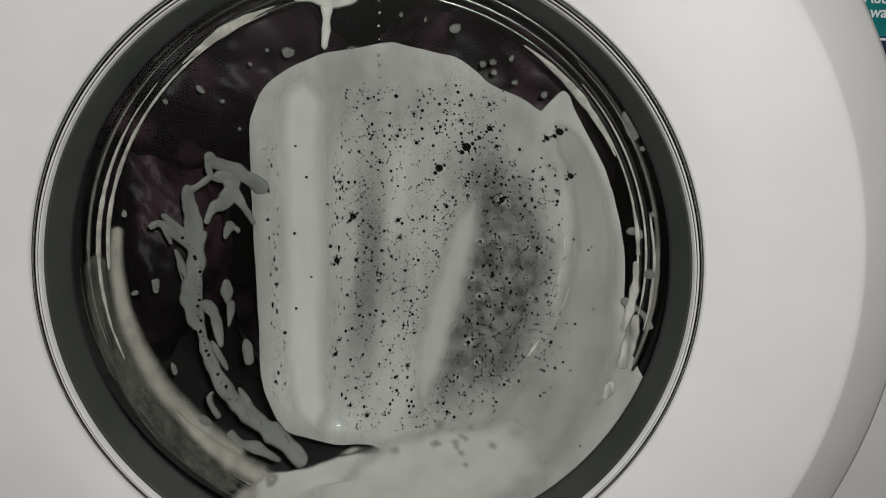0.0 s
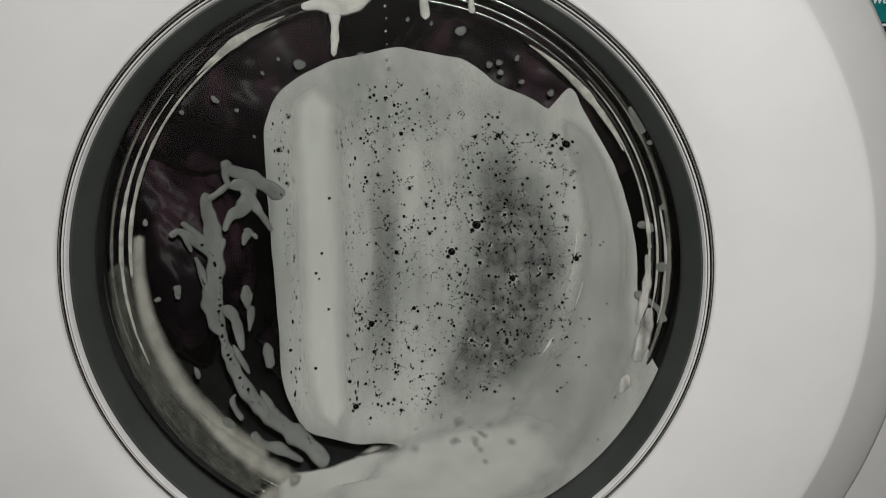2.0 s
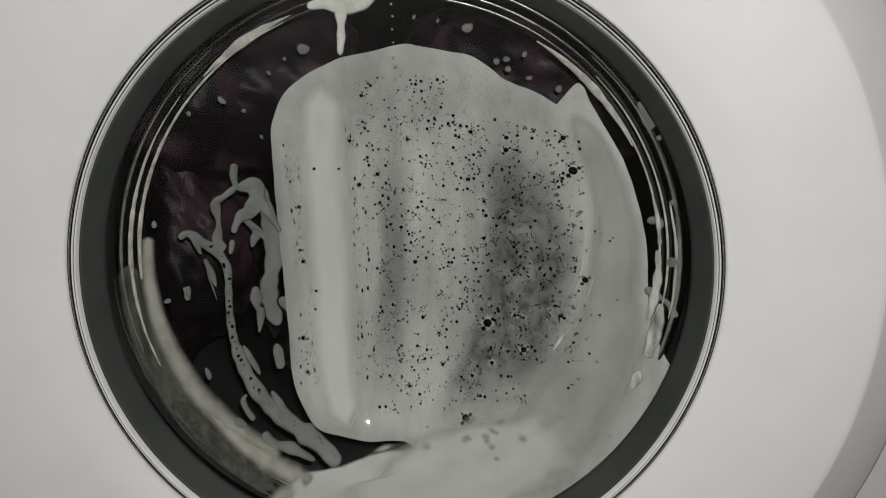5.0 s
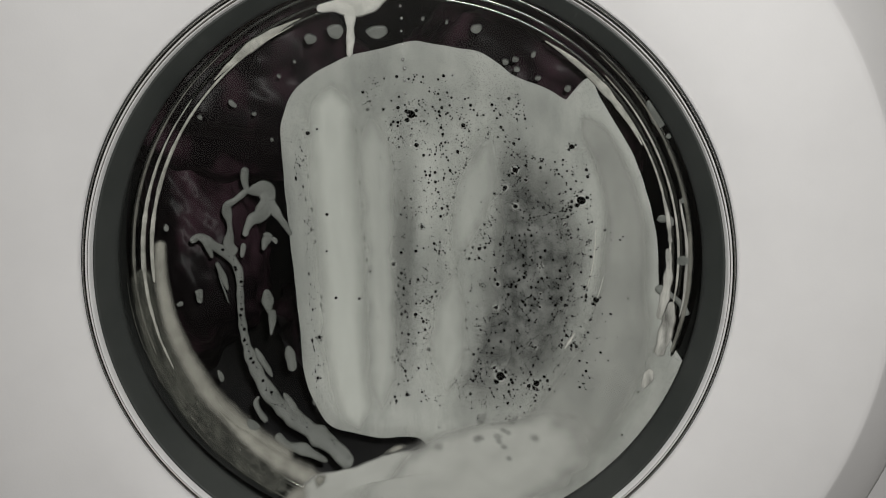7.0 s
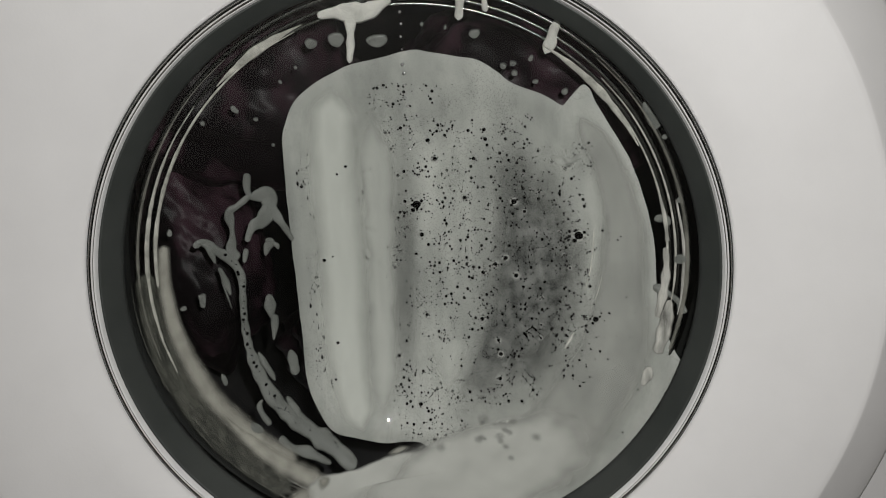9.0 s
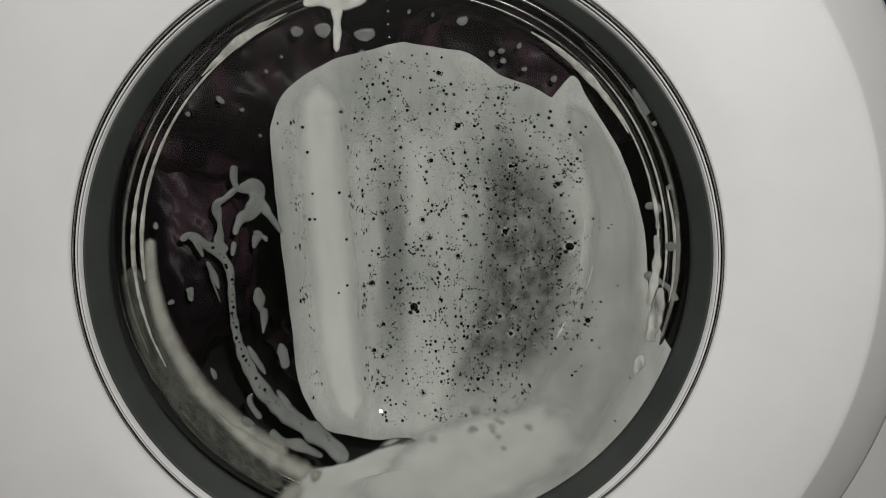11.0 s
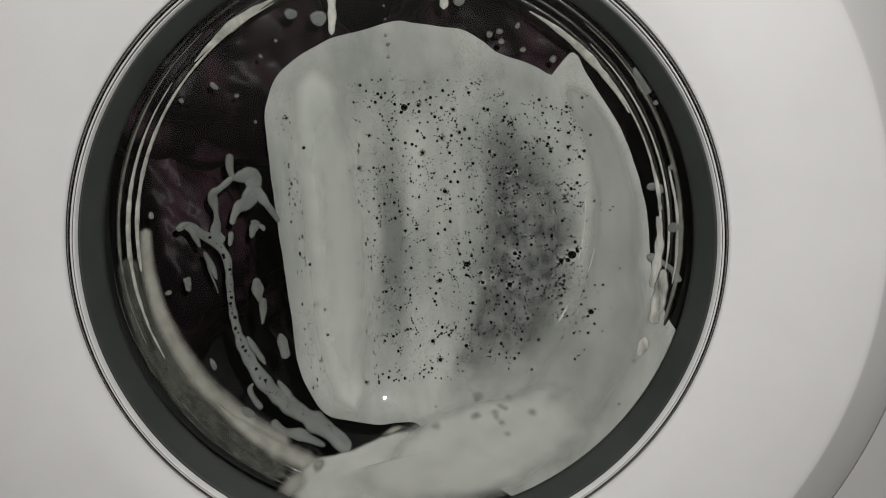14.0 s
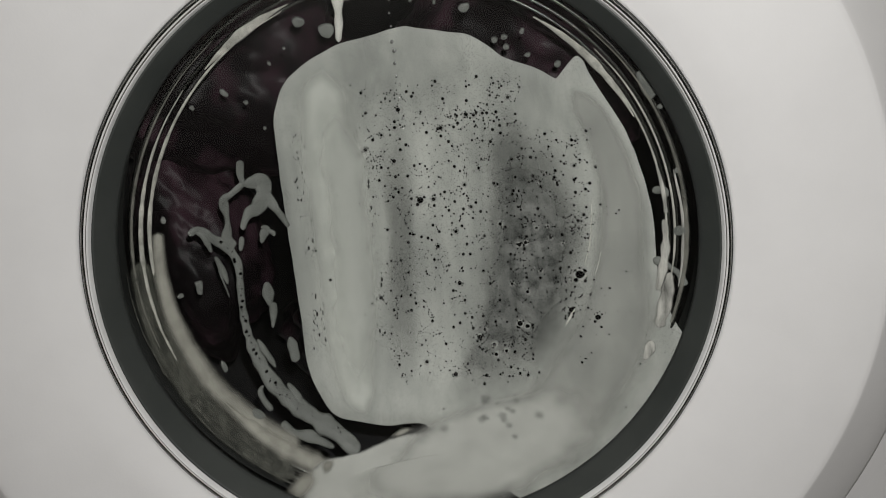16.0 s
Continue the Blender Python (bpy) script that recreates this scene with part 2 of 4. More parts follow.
def patch_mesh(bm, outline, centre, h, back, rings=14, wobble=0.0, seed=0.0, dome=0.0, rear_side=True):
    """A sheet of suds on the bowl inside a closed outline (mm), rounded at its edge; back: its thickness."""
    uv = bm.loops.layers.uv.verify()
    pts = spline([(x / 1000, z / 1000) for x, z in outline], 6, True)
    cx, cz = centre[0] / 1000, centre[1] / 1000
    grid = []
    for k in range(rings + 1):
        s = math.sin(k / rings * math.pi / 2)
        row = []
        for x, z in pts:
            w = 1 + wobble * s * noise.noise(Vector((x * 90, z * 90, seed)))
            px, pz = cx + (x - cx) * s * w, cz + (z - cz) * s * w
            edge = back * 0.5 * max(0.0, (s - 0.93) / 0.07) ** 2
            row.append(bm.verts.new(on_bowl(px, pz, h + edge - dome * (1 - s * s))))
        grid.append((s, row))
    n = len(pts)
    mid = bm.verts.new(on_bowl(cx, cz, h - dome))
    behind = []
    for k in range(0 if not rear_side else 4 if rings < 10 else 10):
        f = 0.985 * (1 - k / (4 if rings < 10 else 10))
        behind.append([bm.verts.new(on_bowl(cx + (x - cx) * f, cz + (z - cz) * f, h + back)) for x, z in pts])
    if rear_side:
        rim, rear = behind[0], bm.verts.new(on_bowl(cx, cz, h + back))

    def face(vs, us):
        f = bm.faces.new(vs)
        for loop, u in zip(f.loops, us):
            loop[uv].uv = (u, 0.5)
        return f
    for i in range(n):
        j = (i + 1) % n
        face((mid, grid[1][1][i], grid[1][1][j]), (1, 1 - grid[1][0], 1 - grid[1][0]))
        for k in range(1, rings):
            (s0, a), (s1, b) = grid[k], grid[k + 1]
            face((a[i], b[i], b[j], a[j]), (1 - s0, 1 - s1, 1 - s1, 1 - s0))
        if not rear_side:
            continue
        face((grid[-1][1][i], rim[i], rim[j], grid[-1][1][j]), (0, 0, 0, 0))
        for a, b in zip(behind, behind[1:]):
            face((a[i], b[i], b[j], a[j]), (0, 0, 0, 0))
        face((behind[-1][i], rear, behind[-1][j]), (0, 0, 0))
    if grid[0][1]:
        bmesh.ops.delete(bm, geom=grid[0][1], context="VERTS")


def ribbon_mesh(bm, path, h, back=0.0016, per=7, rough=0.25, seed=0.0, rear=True, taper=0.9):
    """A strand of suds on the bowl along (x, z, half width) in mm."""
    uv = bm.loops.layers.uv.verify()
    pts = spline([(x / 1000, z / 1000, w / 1000) for x, z, w in path], per)
    rows, cross = [], 8
    for i, (x, z, w) in enumerate(pts):
        a, b = pts[max(i - 1, 0)], pts[min(i + 1, len(pts) - 1)]
        d = Vector((b[0] - a[0], b[1] - a[1]))
        d = d.normalized() if d.length > 1e-9 else Vector((0, 1))
        side = Vector((d.y, -d.x))
        gap = min(1.0, min(math.dist(pts[i][:2], pts[0][:2]), math.dist(pts[i][:2], pts[-1][:2])) / max(w, 0.0002))
        w = max(w, 0.0002) * math.sqrt(max(0.06, 1 - (1 - gap) ** 2)) * (1 + rough * noise.noise(Vector((x * 160, z * 160, seed))))
        row = []
        tip = min(math.dist(pts[i][:2], pts[0][:2]), math.dist(pts[i][:2], pts[-1][:2])) / max(taper * pts[i][2], 0.0002)
        tip = min(1.0, tip)
        for c in range(cross + 1):
            u = -1 + 2 * c / cross
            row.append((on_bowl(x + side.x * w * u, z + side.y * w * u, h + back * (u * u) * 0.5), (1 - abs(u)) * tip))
        if rear:
            row.append((on_bowl(x + side.x * w * 0.8, z + side.y * w * 0.8, h + back), 0))
            row.append((on_bowl(x - side.x * w * 0.8, z - side.y * w * 0.8, h + back), 0))
        rows.append([(bm.verts.new(p), u) for p, u in row])
    m = len(rows[0])
    for p, q in zip(rows, rows[1:]):
        for c in range(m if rear else m - 1):
            e = (c + 1) % m
            f = bm.faces.new((p[c][0], p[e][0], q[e][0], q[c][0]))
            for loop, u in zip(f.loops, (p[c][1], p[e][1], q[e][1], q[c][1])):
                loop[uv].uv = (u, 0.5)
    if rear:
        bm.faces.new([v for v, _ in rows[0]])
        bm.faces.new([v for v, _ in rows[-1]][::-1])


def blob_mesh(bm, x, z, rx, rz, turn=0.0, h=0.0004, back=0.0016, n=16):
    """A flattened drop of suds (mm)."""
    c, s = math.cos(radians(turn)), math.sin(radians(turn))
    ring = []
    for i in range(n):
        a = 2 * math.pi * i / n
        k = 1 + 0.13 * math.sin(2 * a + x) + 0.08 * math.sin(3 * a + z)
        u, v = rx * k * math.cos(a), rz * k * math.sin(a)
        ring.append((x + u * c - v * s, z + u * s + v * c))
    patch_mesh(bm, ring[::2], (x, z), h, back, 4, dome=0.0003)


def dome_mesh(bm, x, z, r, h=0.0008, n=8, tall=1.0):
    """A bubble against the glass: a low dome of radius r (m)."""
    rows = []
    rise = min(r * 0.6, 0.0006)
    for f, up in ((1.0, 0.0), (0.75, 0.6)):
        rows.append([bm.verts.new(on_bowl(x + r * f * math.cos(2 * math.pi * i / n), z + tall * r * f * math.sin(2 * math.pi * i / n), h - up * rise)) for i in range(n)])
    top = bm.verts.new(on_bowl(x, z, h - rise))
    for i in range(n):
        j = (i + 1) % n
        bm.faces.new((rows[0][i], rows[0][j], rows[1][j], rows[1][i]))
        bm.faces.new((rows[1][i], rows[1][j], top))


def on_glass(name, bm, mat, label, category, group="", kind="", parent=None):
    ob = part(name, bm, mat, parent)
    ob.location = (0, 0, 0) if parent else BOWL
    return tagged(ob, label, category, group, kind)


# ---- the room ----
def slab(name, x0, x1, y0, y1, z0, z1, mat):
    bm = bmesh.new()
    box(bm, x0, x1, y0, y1, z0, z1)
    return tagged(part(name, bm, mat, smooth=False), kind="structure")


slab("floor", -1.4, 1.6, -2.2, 0.85, -0.1, 0.0, TILE)
slab("wall_north", -1.4, 1.6, 0.75, 0.85, 0.0, 2.4, PLASTER)
slab("wall_south", -1.4, 1.6, -2.2, -2.1, 0.0, 2.4, PLASTER)
slab("wall_west", -1.5, -1.4, -2.2, 0.85, 0.0, 2.4, PLASTER)
slab("wall_east", 1.6, 1.7, -2.2, 0.85, 0.0, 2.4, PLASTER)
slab("ceiling", -1.5, 1.7, -2.2, 0.85, 2.4, 2.5, CEILING)


# ---- the washing machine ----
def build_machine():
    base = tagged(new("washing_machine"), "white front-loading washing machine with a round glass door, running", "washing machine")
    # cabinet: front sheet with a round hole, sides, top, back, bottom
    bm = bmesh.new()
    hole, n = 0.236, 96
    fy = 0.005
    front, inner, outer = [], [], []
    for k in range(n):
        a = 2 * math.pi * k / n
        c, s = math.cos(a), math.sin(a)
        front.append(bm.verts.new((hole * c, fy, ZC + hole * s)))
        inner.append(bm.verts.new((hole * c, fy + 0.03, ZC + hole * s)))
        up = 0.39 if s > 0 else 0.44
        f = min(0.2975 / max(abs(c), 1e-6), up / max(abs(s), 1e-6))
        outer.append(bm.verts.new((f * c, fy, ZC + f * s)))
    for k in range(n):
        j = (k + 1) % n
        bm.faces.new((front[k], front[j], outer[j], outer[k]))
        bm.faces.new((front[k], inner[k], inner[j], front[j]))
    x, z0, z1, d = 0.2975, ZC - 0.44, ZC + 0.39, 0.60
    box(bm, -x, -x + 0.002, fy + 0.001, d, z0, z1)
    box(bm, x - 0.002, x, fy + 0.001, d, z0, z1)
    box(bm, -x, x, fy + 0.001, d, z1, z1 + 0.02)
    box(bm, -x, x, d, d + 0.004, z0, z1)
    box(bm, -x, x, fy + 0.02, d, z0, z0 + 0.01)
    part("cabinet", bm, WHITE, base, smooth=False)
    for sx in (-0.24, 0.24):
        for y in (0.06, 0.54):
            bm = bmesh.new()
            bmesh.ops.create_cone(bm, cap_ends=True, segments=16, radius1=0.022, radius2=0.016, depth=0.02,
                                  matrix=Matrix.Translation((sx, y, 0.01)))
            part("foot", bm, RUBBER, base)
    # drum and gasket
    bm = revolve([(0.236, 0.075), (0.236, 0.50), (0.02, 0.51), (0.02, 0.515), (0.240, 0.505), (0.240, 0.075)], 64)
    part("drum", bm, STEEL, base, "dark steel drum")
    bm = revolve(torus_profile(0.205, 0.060, 0.042, 0.024, 12), 96)
    part("gasket", bm, RUBBER, base, "black rubber door gasket")

    # the door: white dished frame
    bm = revolve([(0.1600, 0.012), (0.1600, 0.0005), (0.1612, -0.0012), (0.178, -0.0096), (0.200, -0.0192), (0.2190, -0.0266),
                  (0.2212, -0.0272), (0.2220, -0.0271), (0.2232, -0.0267), (0.2380, -0.0214), (0.2470, -0.0180), (0.2492, -0.0168),
                  (0.2500, -0.0145), (0.2500, 0.0030), (0.200, 0.0040), (0.200, 0.012)], 256)
    door = part("door", bm, WHITE, base, "closed white door frame")
    bm = revolve([(0.1600, 0.006), (0.1600, 0.0012), (0.1594, 0.0004), (0.1589, 0.0010), (0.1581, 0.0030), (0.1572, 0.0030), (0.1550, 0.0040), (0.1550, 0.006)], 256)
    part("trim_seat", bm, RUBBER, door, "black groove under the chrome rings")
    part("chrome_trim", revolve(torus_profile(0.15850, 0.0008, 0.00045, 0.0012, 12), 256), CHROME, door, "thin polished chrome ring")
    bm = revolve([(0.15755, 0.0040), (0.15755, -0.0001), (0.15750, -0.00030), (0.15730, -0.00044), (0.15690, -0.00069), (0.15650, -0.00090), (0.15610, -0.00108), (0.15580, -0.00119), (0.15572, -0.00110),
                  (0.15572, 0.0040)], 256)
    part("chrome_trim", bm, CHROME, door, "polished chrome ring")
    # the wall's bright reflections are put in as white paint
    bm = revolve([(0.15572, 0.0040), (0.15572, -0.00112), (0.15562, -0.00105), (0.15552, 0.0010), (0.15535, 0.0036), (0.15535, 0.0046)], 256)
    part("trim_wall", bm, TRIM, door, "inner wall of the ring, painted white for its reflections")
    bm = revolve([(0.1553, 0.0034), (0.1545, 0.0050), (0.1500, 0.0150), (0.1493, 0.0172), (0.1495, 0.020), (0.1612, 0.020), (0.1612, 0.007), (0.155, 0.007)], 192)
    part("bezel", bm, BEZEL, door, "dark grey plastic bezel")
    bm = revolve([(0.1615, 0.0203), (0.1620, 0.0260), (0.1625, 0.0300), (0.1630, 0.0340), (0.1630, 0.044), (0.170, 0.044), (0.170, 0.0203)], 192)
    part("inner_seal", bm, RUBBER, door, "black sealing lip")
    # glass bowl: front face, back face and rolled rim
    prof = []
    for i in range(41):
        a = radians(47.0 * i / 40)
        prof.append((0.2155 * math.sin(a), YC + 0.2155 * math.cos(a)))
    for i in range(41):
        a = radians(47.0 * (40 - i) / 40)
        prof.append((0.2195 * math.sin(a), YC + 0.2195 * math.cos(a)))
    prof[0], prof[-1] = (0.00005, prof[0][1]), (0.00005, prof[-1][1])
    glass = part("glass_bowl", revolve(prof, 160), GLASS, door, "clear wet glass bowl")
    glass.visible_shadow = False
    for r, w in ((0.1500, 0.0011), (0.1455, 0.0009), (0.1420, 0.0009)):
        y = YC + math.sqrt(0.2228 ** 2 - r * r)
        ridge = part("glass_ridge", revolve(torus_profile(r, y, w, 0.0012), 192), WETGLASS, door, "wet moulded ridge of the glass")
    # finger grip pressed into the frame's slope
    bm = bmesh.new()
    rows = []
    for k in range(25):
        a = radians(36.0 + 24.0 * k / 24)
        w = 0.0062 * math.sqrt(max(0.0, 1 - max(0.0, abs(k - 12) / 12 - 0.8) ** 2 / 0.04)) + 0.0002
        row = []
        for u in (-1, -0.7, -0.3, 0.3, 0.7, 1):
            r = 0.2345 + w * u
            y = -0.0266 + (r - 0.2215) * 0.355 - 0.0012 * (1 - u * u) - 0.0003
            row.append(bm.verts.new((r * math.cos(a), y, ZC + r * math.sin(a))))
        rows.append(row)
    for p, q in zip(rows, rows[1:]):
        for c in range(5):
            bm.faces.new((p[c], p[c + 1], q[c + 1], q[c]))
    grip = part("finger_grip", bm, WHITE, door, "shallow moulded finger grip")
    solid = grip.modifiers.new("thick", "SOLIDIFY")
    solid.thickness, solid.offset = 0.0015, 1

    # printed sticker on the cabinet beside the door
    def sheet(name, x0, x1, z0, z1, lift, mat, parent, label=""):
        bm = bmesh.new()
        box(bm, x0, x1, fy - lift, fy - lift + 0.0002, ZC + z0, ZC + z1)
        return part(name, bm, mat, parent, label, smooth=False)
    sticker = sheet("sticker", 0.196, 0.292, 0.060, 0.215, 0.0004, NAVY, base, "navy and teal printed product sticker")
    sheet("print_panel", 0.199, 0.289, 0.1236, 0.1452, 0.0007, TEAL, sticker, "teal printed panel")
    sheet("print_line", 0.196, 0.292, 0.1218, 0.1229, 0.0008, INK, sticker, "white printed line")
    sheet("print_square", 0.2285, 0.2335, 0.1120, 0.1172, 0.0008, TEAL, sticker, "teal printed square")
    sheet("print_square", 0.2030, 0.2260, 0.1120, 0.1172, 0.0008, TEAL, sticker, "teal printed square")
    for text, tx, tz, size in (("Autom", 0.2200, 0.1379, 0.0068), ("washi", 0.2238, 0.1318, 0.0068), ("A", 0.2365, 0.1085, 0.0072)):
        cu = bpy.data.curves.new("lettering", "FONT")
        cu.body, cu.size, cu.extrude, cu.offset = text, size, 0.00006, 0.00012
        ob = new("lettering", cu)
        me = bpy.data.meshes.new_from_object(ob)
        bpy.data.objects.remove(ob)
        me.materials.clear()
        me.materials.append(INK)
        word = new("lettering", me)
        word.parent = sticker
        word.matrix_basis = pose(tx, fy - 0.0010, ZC + tz, 90, 0, 0)
    return base


machine = build_machine()


# ---- wet laundry behind the glass ----
def garment(name, x, y, z, sx, sy, sz, seed, label):
    bm = bmesh.new()
    bmesh.ops.create_icosphere(bm, subdivisions=5, radius=1.0)
    for v in bm.verts:
        c = v.co
        k = 1 + 0.22 * noise.noise(c * 1.6 + Vector((seed, 0, 0)))
        fold = abs(noise.noise(Vector((c.x * 2.0 + c.z * 2.6, c.y * 1.5, c.z * 1.2 + seed)) * 1.7))
        k += 0.16 * fold + 0.05 * noise.noise(c * 7 + Vector((0, seed, 0)))
        v.co = Vector((c.x * sx * k, c.y * sy * k, c.z * sz * k))
    ob = part(name, bm, CLOTH)
    ob.location = (x, y, z)
    return tagged(ob, label, "laundry", "laundry in the drum")


laundry = [
    garment("wet_garment", -0.120, 0.180, ZC + 0.105, 0.085, 0.075, 0.070, 1.3, "dark purple wet garment crumpled in the drum"),
    garment("wet_garment", 0.075, 0.190, ZC + 0.080, 0.095, 0.075, 0.070, 5.1, "dark purple wet garment crumpled in the drum"),
    garment("wet_garment", 0.020, 0.250, ZC - 0.090, 0.140, 0.080, 0.080, 9.4, "black wet garment at the bottom of the drum"),
    garment("wet_garment", -0.158, 0.175, ZC - 0.010, 0.045, 0.050, 0.080, 2.7, "dark purple wet garment pressed near the glass"),
]

# ---- suds on the glass ----
MAIN = [(-36, 109), (-48, 103.5), (-60, 94), (-68, 80), (-71, 62), (-72.5, 36), (-73, 4), (-72, -33), (-70, -68), (-65, -86), (-55, -101), (-36, -108), (-22, -111),
        (-4, -112), (10, -122), (57, -147), (109, -114), (133, -84), (150, -72), (146, -61), (140, -48), (136, -36), (134, -19), (133, 6), (129, 27), (121, 51), (113, 66), (106, 78), (101, 86), (97.5, 92.5), (94, 95), (91, 92),
        (89.5, 86), (85, 85), (78, 89), (70, 93), (58, 98), (50, 105), (40, 111), (26, 114), (14, 116.5), (6, 118), (-6, 116), (-18, 114), (-28, 112)]
bm = bmesh.new()
patch_mesh(bm, MAIN, (24, 0), 0.0014, 0.0035, 44, 0.006)
film = on_glass("suds_film", bm, FILM, "grey soap suds film spread over the inside of the glass", "foam", kind="stuff")

def polar(rows):
    """Ribbon points from (degrees, inner radius, outer radius) round the door's axis."""
    return [((p + q) / 2 * math.cos(radians(a)), (p + q) / 2 * math.sin(radians(a)), (q - p) / 2) for a, p, q in rows]


bm = bmesh.new()
ribbon_mesh(bm, polar([(42, 116, 131), (28, 111, 132), (12, 106, 134), (0, 102, 135), (-10, 100, 138), (-20, 99, 146), (-32, 99, 152), (-46, 102, 154), (-60, 108, 154), (-74, 116, 155)]),
            0.0006, 0.0002, 10, 0.05, 3.0, rear=False, taper=2.0)
on_glass("suds_side", bm, SIDE, "smooth pale suds along the side of the glass bowl", "foam", kind="stuff")

# the pool: a body with a clear edge over the gap, and a softer spread that melts into the side
for outline, centre, h, mat in (
        ([(-82, -134), (-76, -124.5), (-67, -120), (-54, -119.5), (-40, -119.5), (-23, -116), (-9, -114.2), (6, -117), (18, -126), (20, -140), (10, -157), (-20, -157), (-44, -152), (-70, -143)],
         (-30, -135), -0.0001, POOL),
        ([(-34, -130), (-16, -114), (4, -106), (30, -98), (60, -92), (90, -86), (118, -92), (112, -112), (88, -132), (44, -152), (-1, -158), (-44, -152), (-62, -144), (-52, -132)], (26, -126), -0.0003, SPREAD)):
    bm = bmesh.new()
    patch_mesh(bm, outline, centre, h, 0.0006 if mat is POOL else 0.0, 18, 0.006, 7.0, rear_side=mat is POOL)
    on_glass("suds_pool", bm, mat, "pale soap suds lying in the bottom of the glass bowl", "foam", "pool of suds", "stuff")
# folds where the pool meets the strands and the wall of the bowl
for outline, centre in (([(-86, -132), (-82, -126), (-74, -122), (-66, -124), (-64, -130), (-70, -136), (-80, -138)], (-75, -130)),
                        ([(-66, -122), (-60, -120.5), (-56, -123), (-58, -128), (-64, -129)], (-61, -124.5)),
                        ([(-26, -116.6), (-18, -112.8), (-11, -112.4), (-8, -114), (-14, -116.4), (-20, -118)], (-17, -115))):
    bm = bmesh.new()
    patch_mesh(bm, outline, centre, -0.0001, 0.0012, 6, 0.01, centre[0], dome=0.0002)
    on_glass("suds_fold", bm, SMEARB, "pale fold of suds at the edge of the pool", "foam", "folds at the edge of the pool", "stuff")


def froth(name, x0, x1, z0, z1, count, mat, label, seed, size=1.0):
    pick = random.Random(seed)
    bm = bmesh.new()
    for k in range(count):
        x, z = pick.gauss((x0 + x1) / 2, (x1 - x0) / 4) / 1000, pick.gauss((z0 + z1) / 2, (z1 - z0) / 4) / 1000
        dome_mesh(bm, x, z, size * pick.choice((0.0006, 0.0008, 0.001, 0.0014, 0.002)), h=0.0002, n=9)
    return on_glass(name, bm, mat, label, "foam", "froth in the pool of suds", "stuff")


pick = random.Random(4)
for k in range(16):
    x, z, r = pick.gauss(44, 19), pick.gauss(-111, 4.5), pick.choice((1.4, 2, 2.6, 3.4, 4.2))
    bm = bmesh.new()
    patch_mesh(bm, [(x + r * 1.15 * math.cos(q * 0.785 + k), z + r * 0.8 * math.sin(q * 0.785 + k)) for q in range(8)], (x, z), -0.0004, 0.0001, 5, 0.05, k, rear_side=False)
    on_glass("foam_cell", bm, CELL, "thin grey cell in the pool of suds", "foam", "cells in the pool of suds", "stuff")
froth("froth", -10, 60, -136, -116, 34, THICK2, "small white froth bubbles in the pool of suds", 5, 0.6)
froth("froth", 74, 136, -116, 40, 90, BUBBLE, "scattered dark specks in the side suds", 6, 0.36)


def fade_sheet(name, outline, centre, h, mat, label):
    bm = bmesh.new()
    patch_mesh(bm, outline, centre, h, 0.0003, 12, 0.02, centre[0], rear_side=False)
    return on_glass(name, bm, mat, label, "foam", "thick streaks in the suds", "stuff")


bm = bmesh.new()
ribbon_mesh(bm, [(-38, 105, 10), (-41, 92, 18), (-44, 60, 22), (-46, 0, 22), (-45, -60, 20), (-42, -88, 16), (-37, -106, 10)], 0.00045, 0.0003, 10, 0.06, 5.0, rear=False)
on_glass("suds_streak", bm, THICK, "thick pale band of suds running down the glass", "foam", "thick streaks in the suds", "stuff")
fade_sheet("thin_suds", [(46, 84), (60, 88), (84, 72), (103, 42), (110, 0), (106, -42), (88, -82), (52, -112), (8, -114), (18, -84), (30, -42), (38, 14), (42, 54)], (68, -20), 0.00125, THIN,
           "thin dark grey patch in the suds film")
fade_sheet("thin_suds", [(-14, 88), (2, 92), (8, 50), (4, 0), (2, -60), (-6, -108), (-24, -106), (-26, -60), (-20, 0), (-18, 50)], (-9, -8), 0.0013, THINNER,
           "thin grey column in the suds film")

# streaks of thick suds that come to the glass and thin out again: path, then when the top shows, all shows, the top is gone, all is gone
STREAKS = []


def streak(path, shows, whole, leaves, gone):
    bm = bmesh.new()
    ribbon_mesh(bm, [(x, z, 1.8 * w) for x, z, w in path], 0.0001 + 0.00003 * (len(STREAKS) % 9), 0.0003, 9, 0.3, path[0][0] + shows, rear=False, taper=2.4)
    STREAKS.append((on_glass("suds_streak", bm, LOBE, "thick pale streak of suds running down the film", "foam", "thick streaks in the suds", "stuff"), shows, whole, leaves, gone))


streak([(58, 44, 5), (48, 10, 8), (38, -30, 9), (28, -70, 8), (24, -104, 5)], -2, -1, 0.2, 0.9)
streak([(24, 101, 14), (27, 80, 14), (30, 52, 11), (31, 20, 4)], 1.2, 1.9, 2.5, 3.0)
streak([(4, 100, 15), (2, 70, 16), (3, 42, 13), (6, 26, 6)], 2.0, 2.4, 2.9, 3.4)
streak([(76, 78, 5), (60, 46, 9), (42, 4, 10), (28, -38, 10), (19, -66, 6)], 2.1, 2.9, 3.9, 4.9)
streak([(-14, 98, 12), (-6, 60, 12), (3, 10, 11), (12, -40, 10), (17, -66, 6)], 2.4, 2.95, 3.4, 4.2)
streak([(30, 104, 18), (26, 80, 16), (24, 52, 12), (24, 20, 8)], 2.5, 2.9, 3.3, 3.9)
streak([(18, -30, 8), (17, -60, 11), (15, -104, 11)], 3.1, 3.45, 4.4, 5.4)
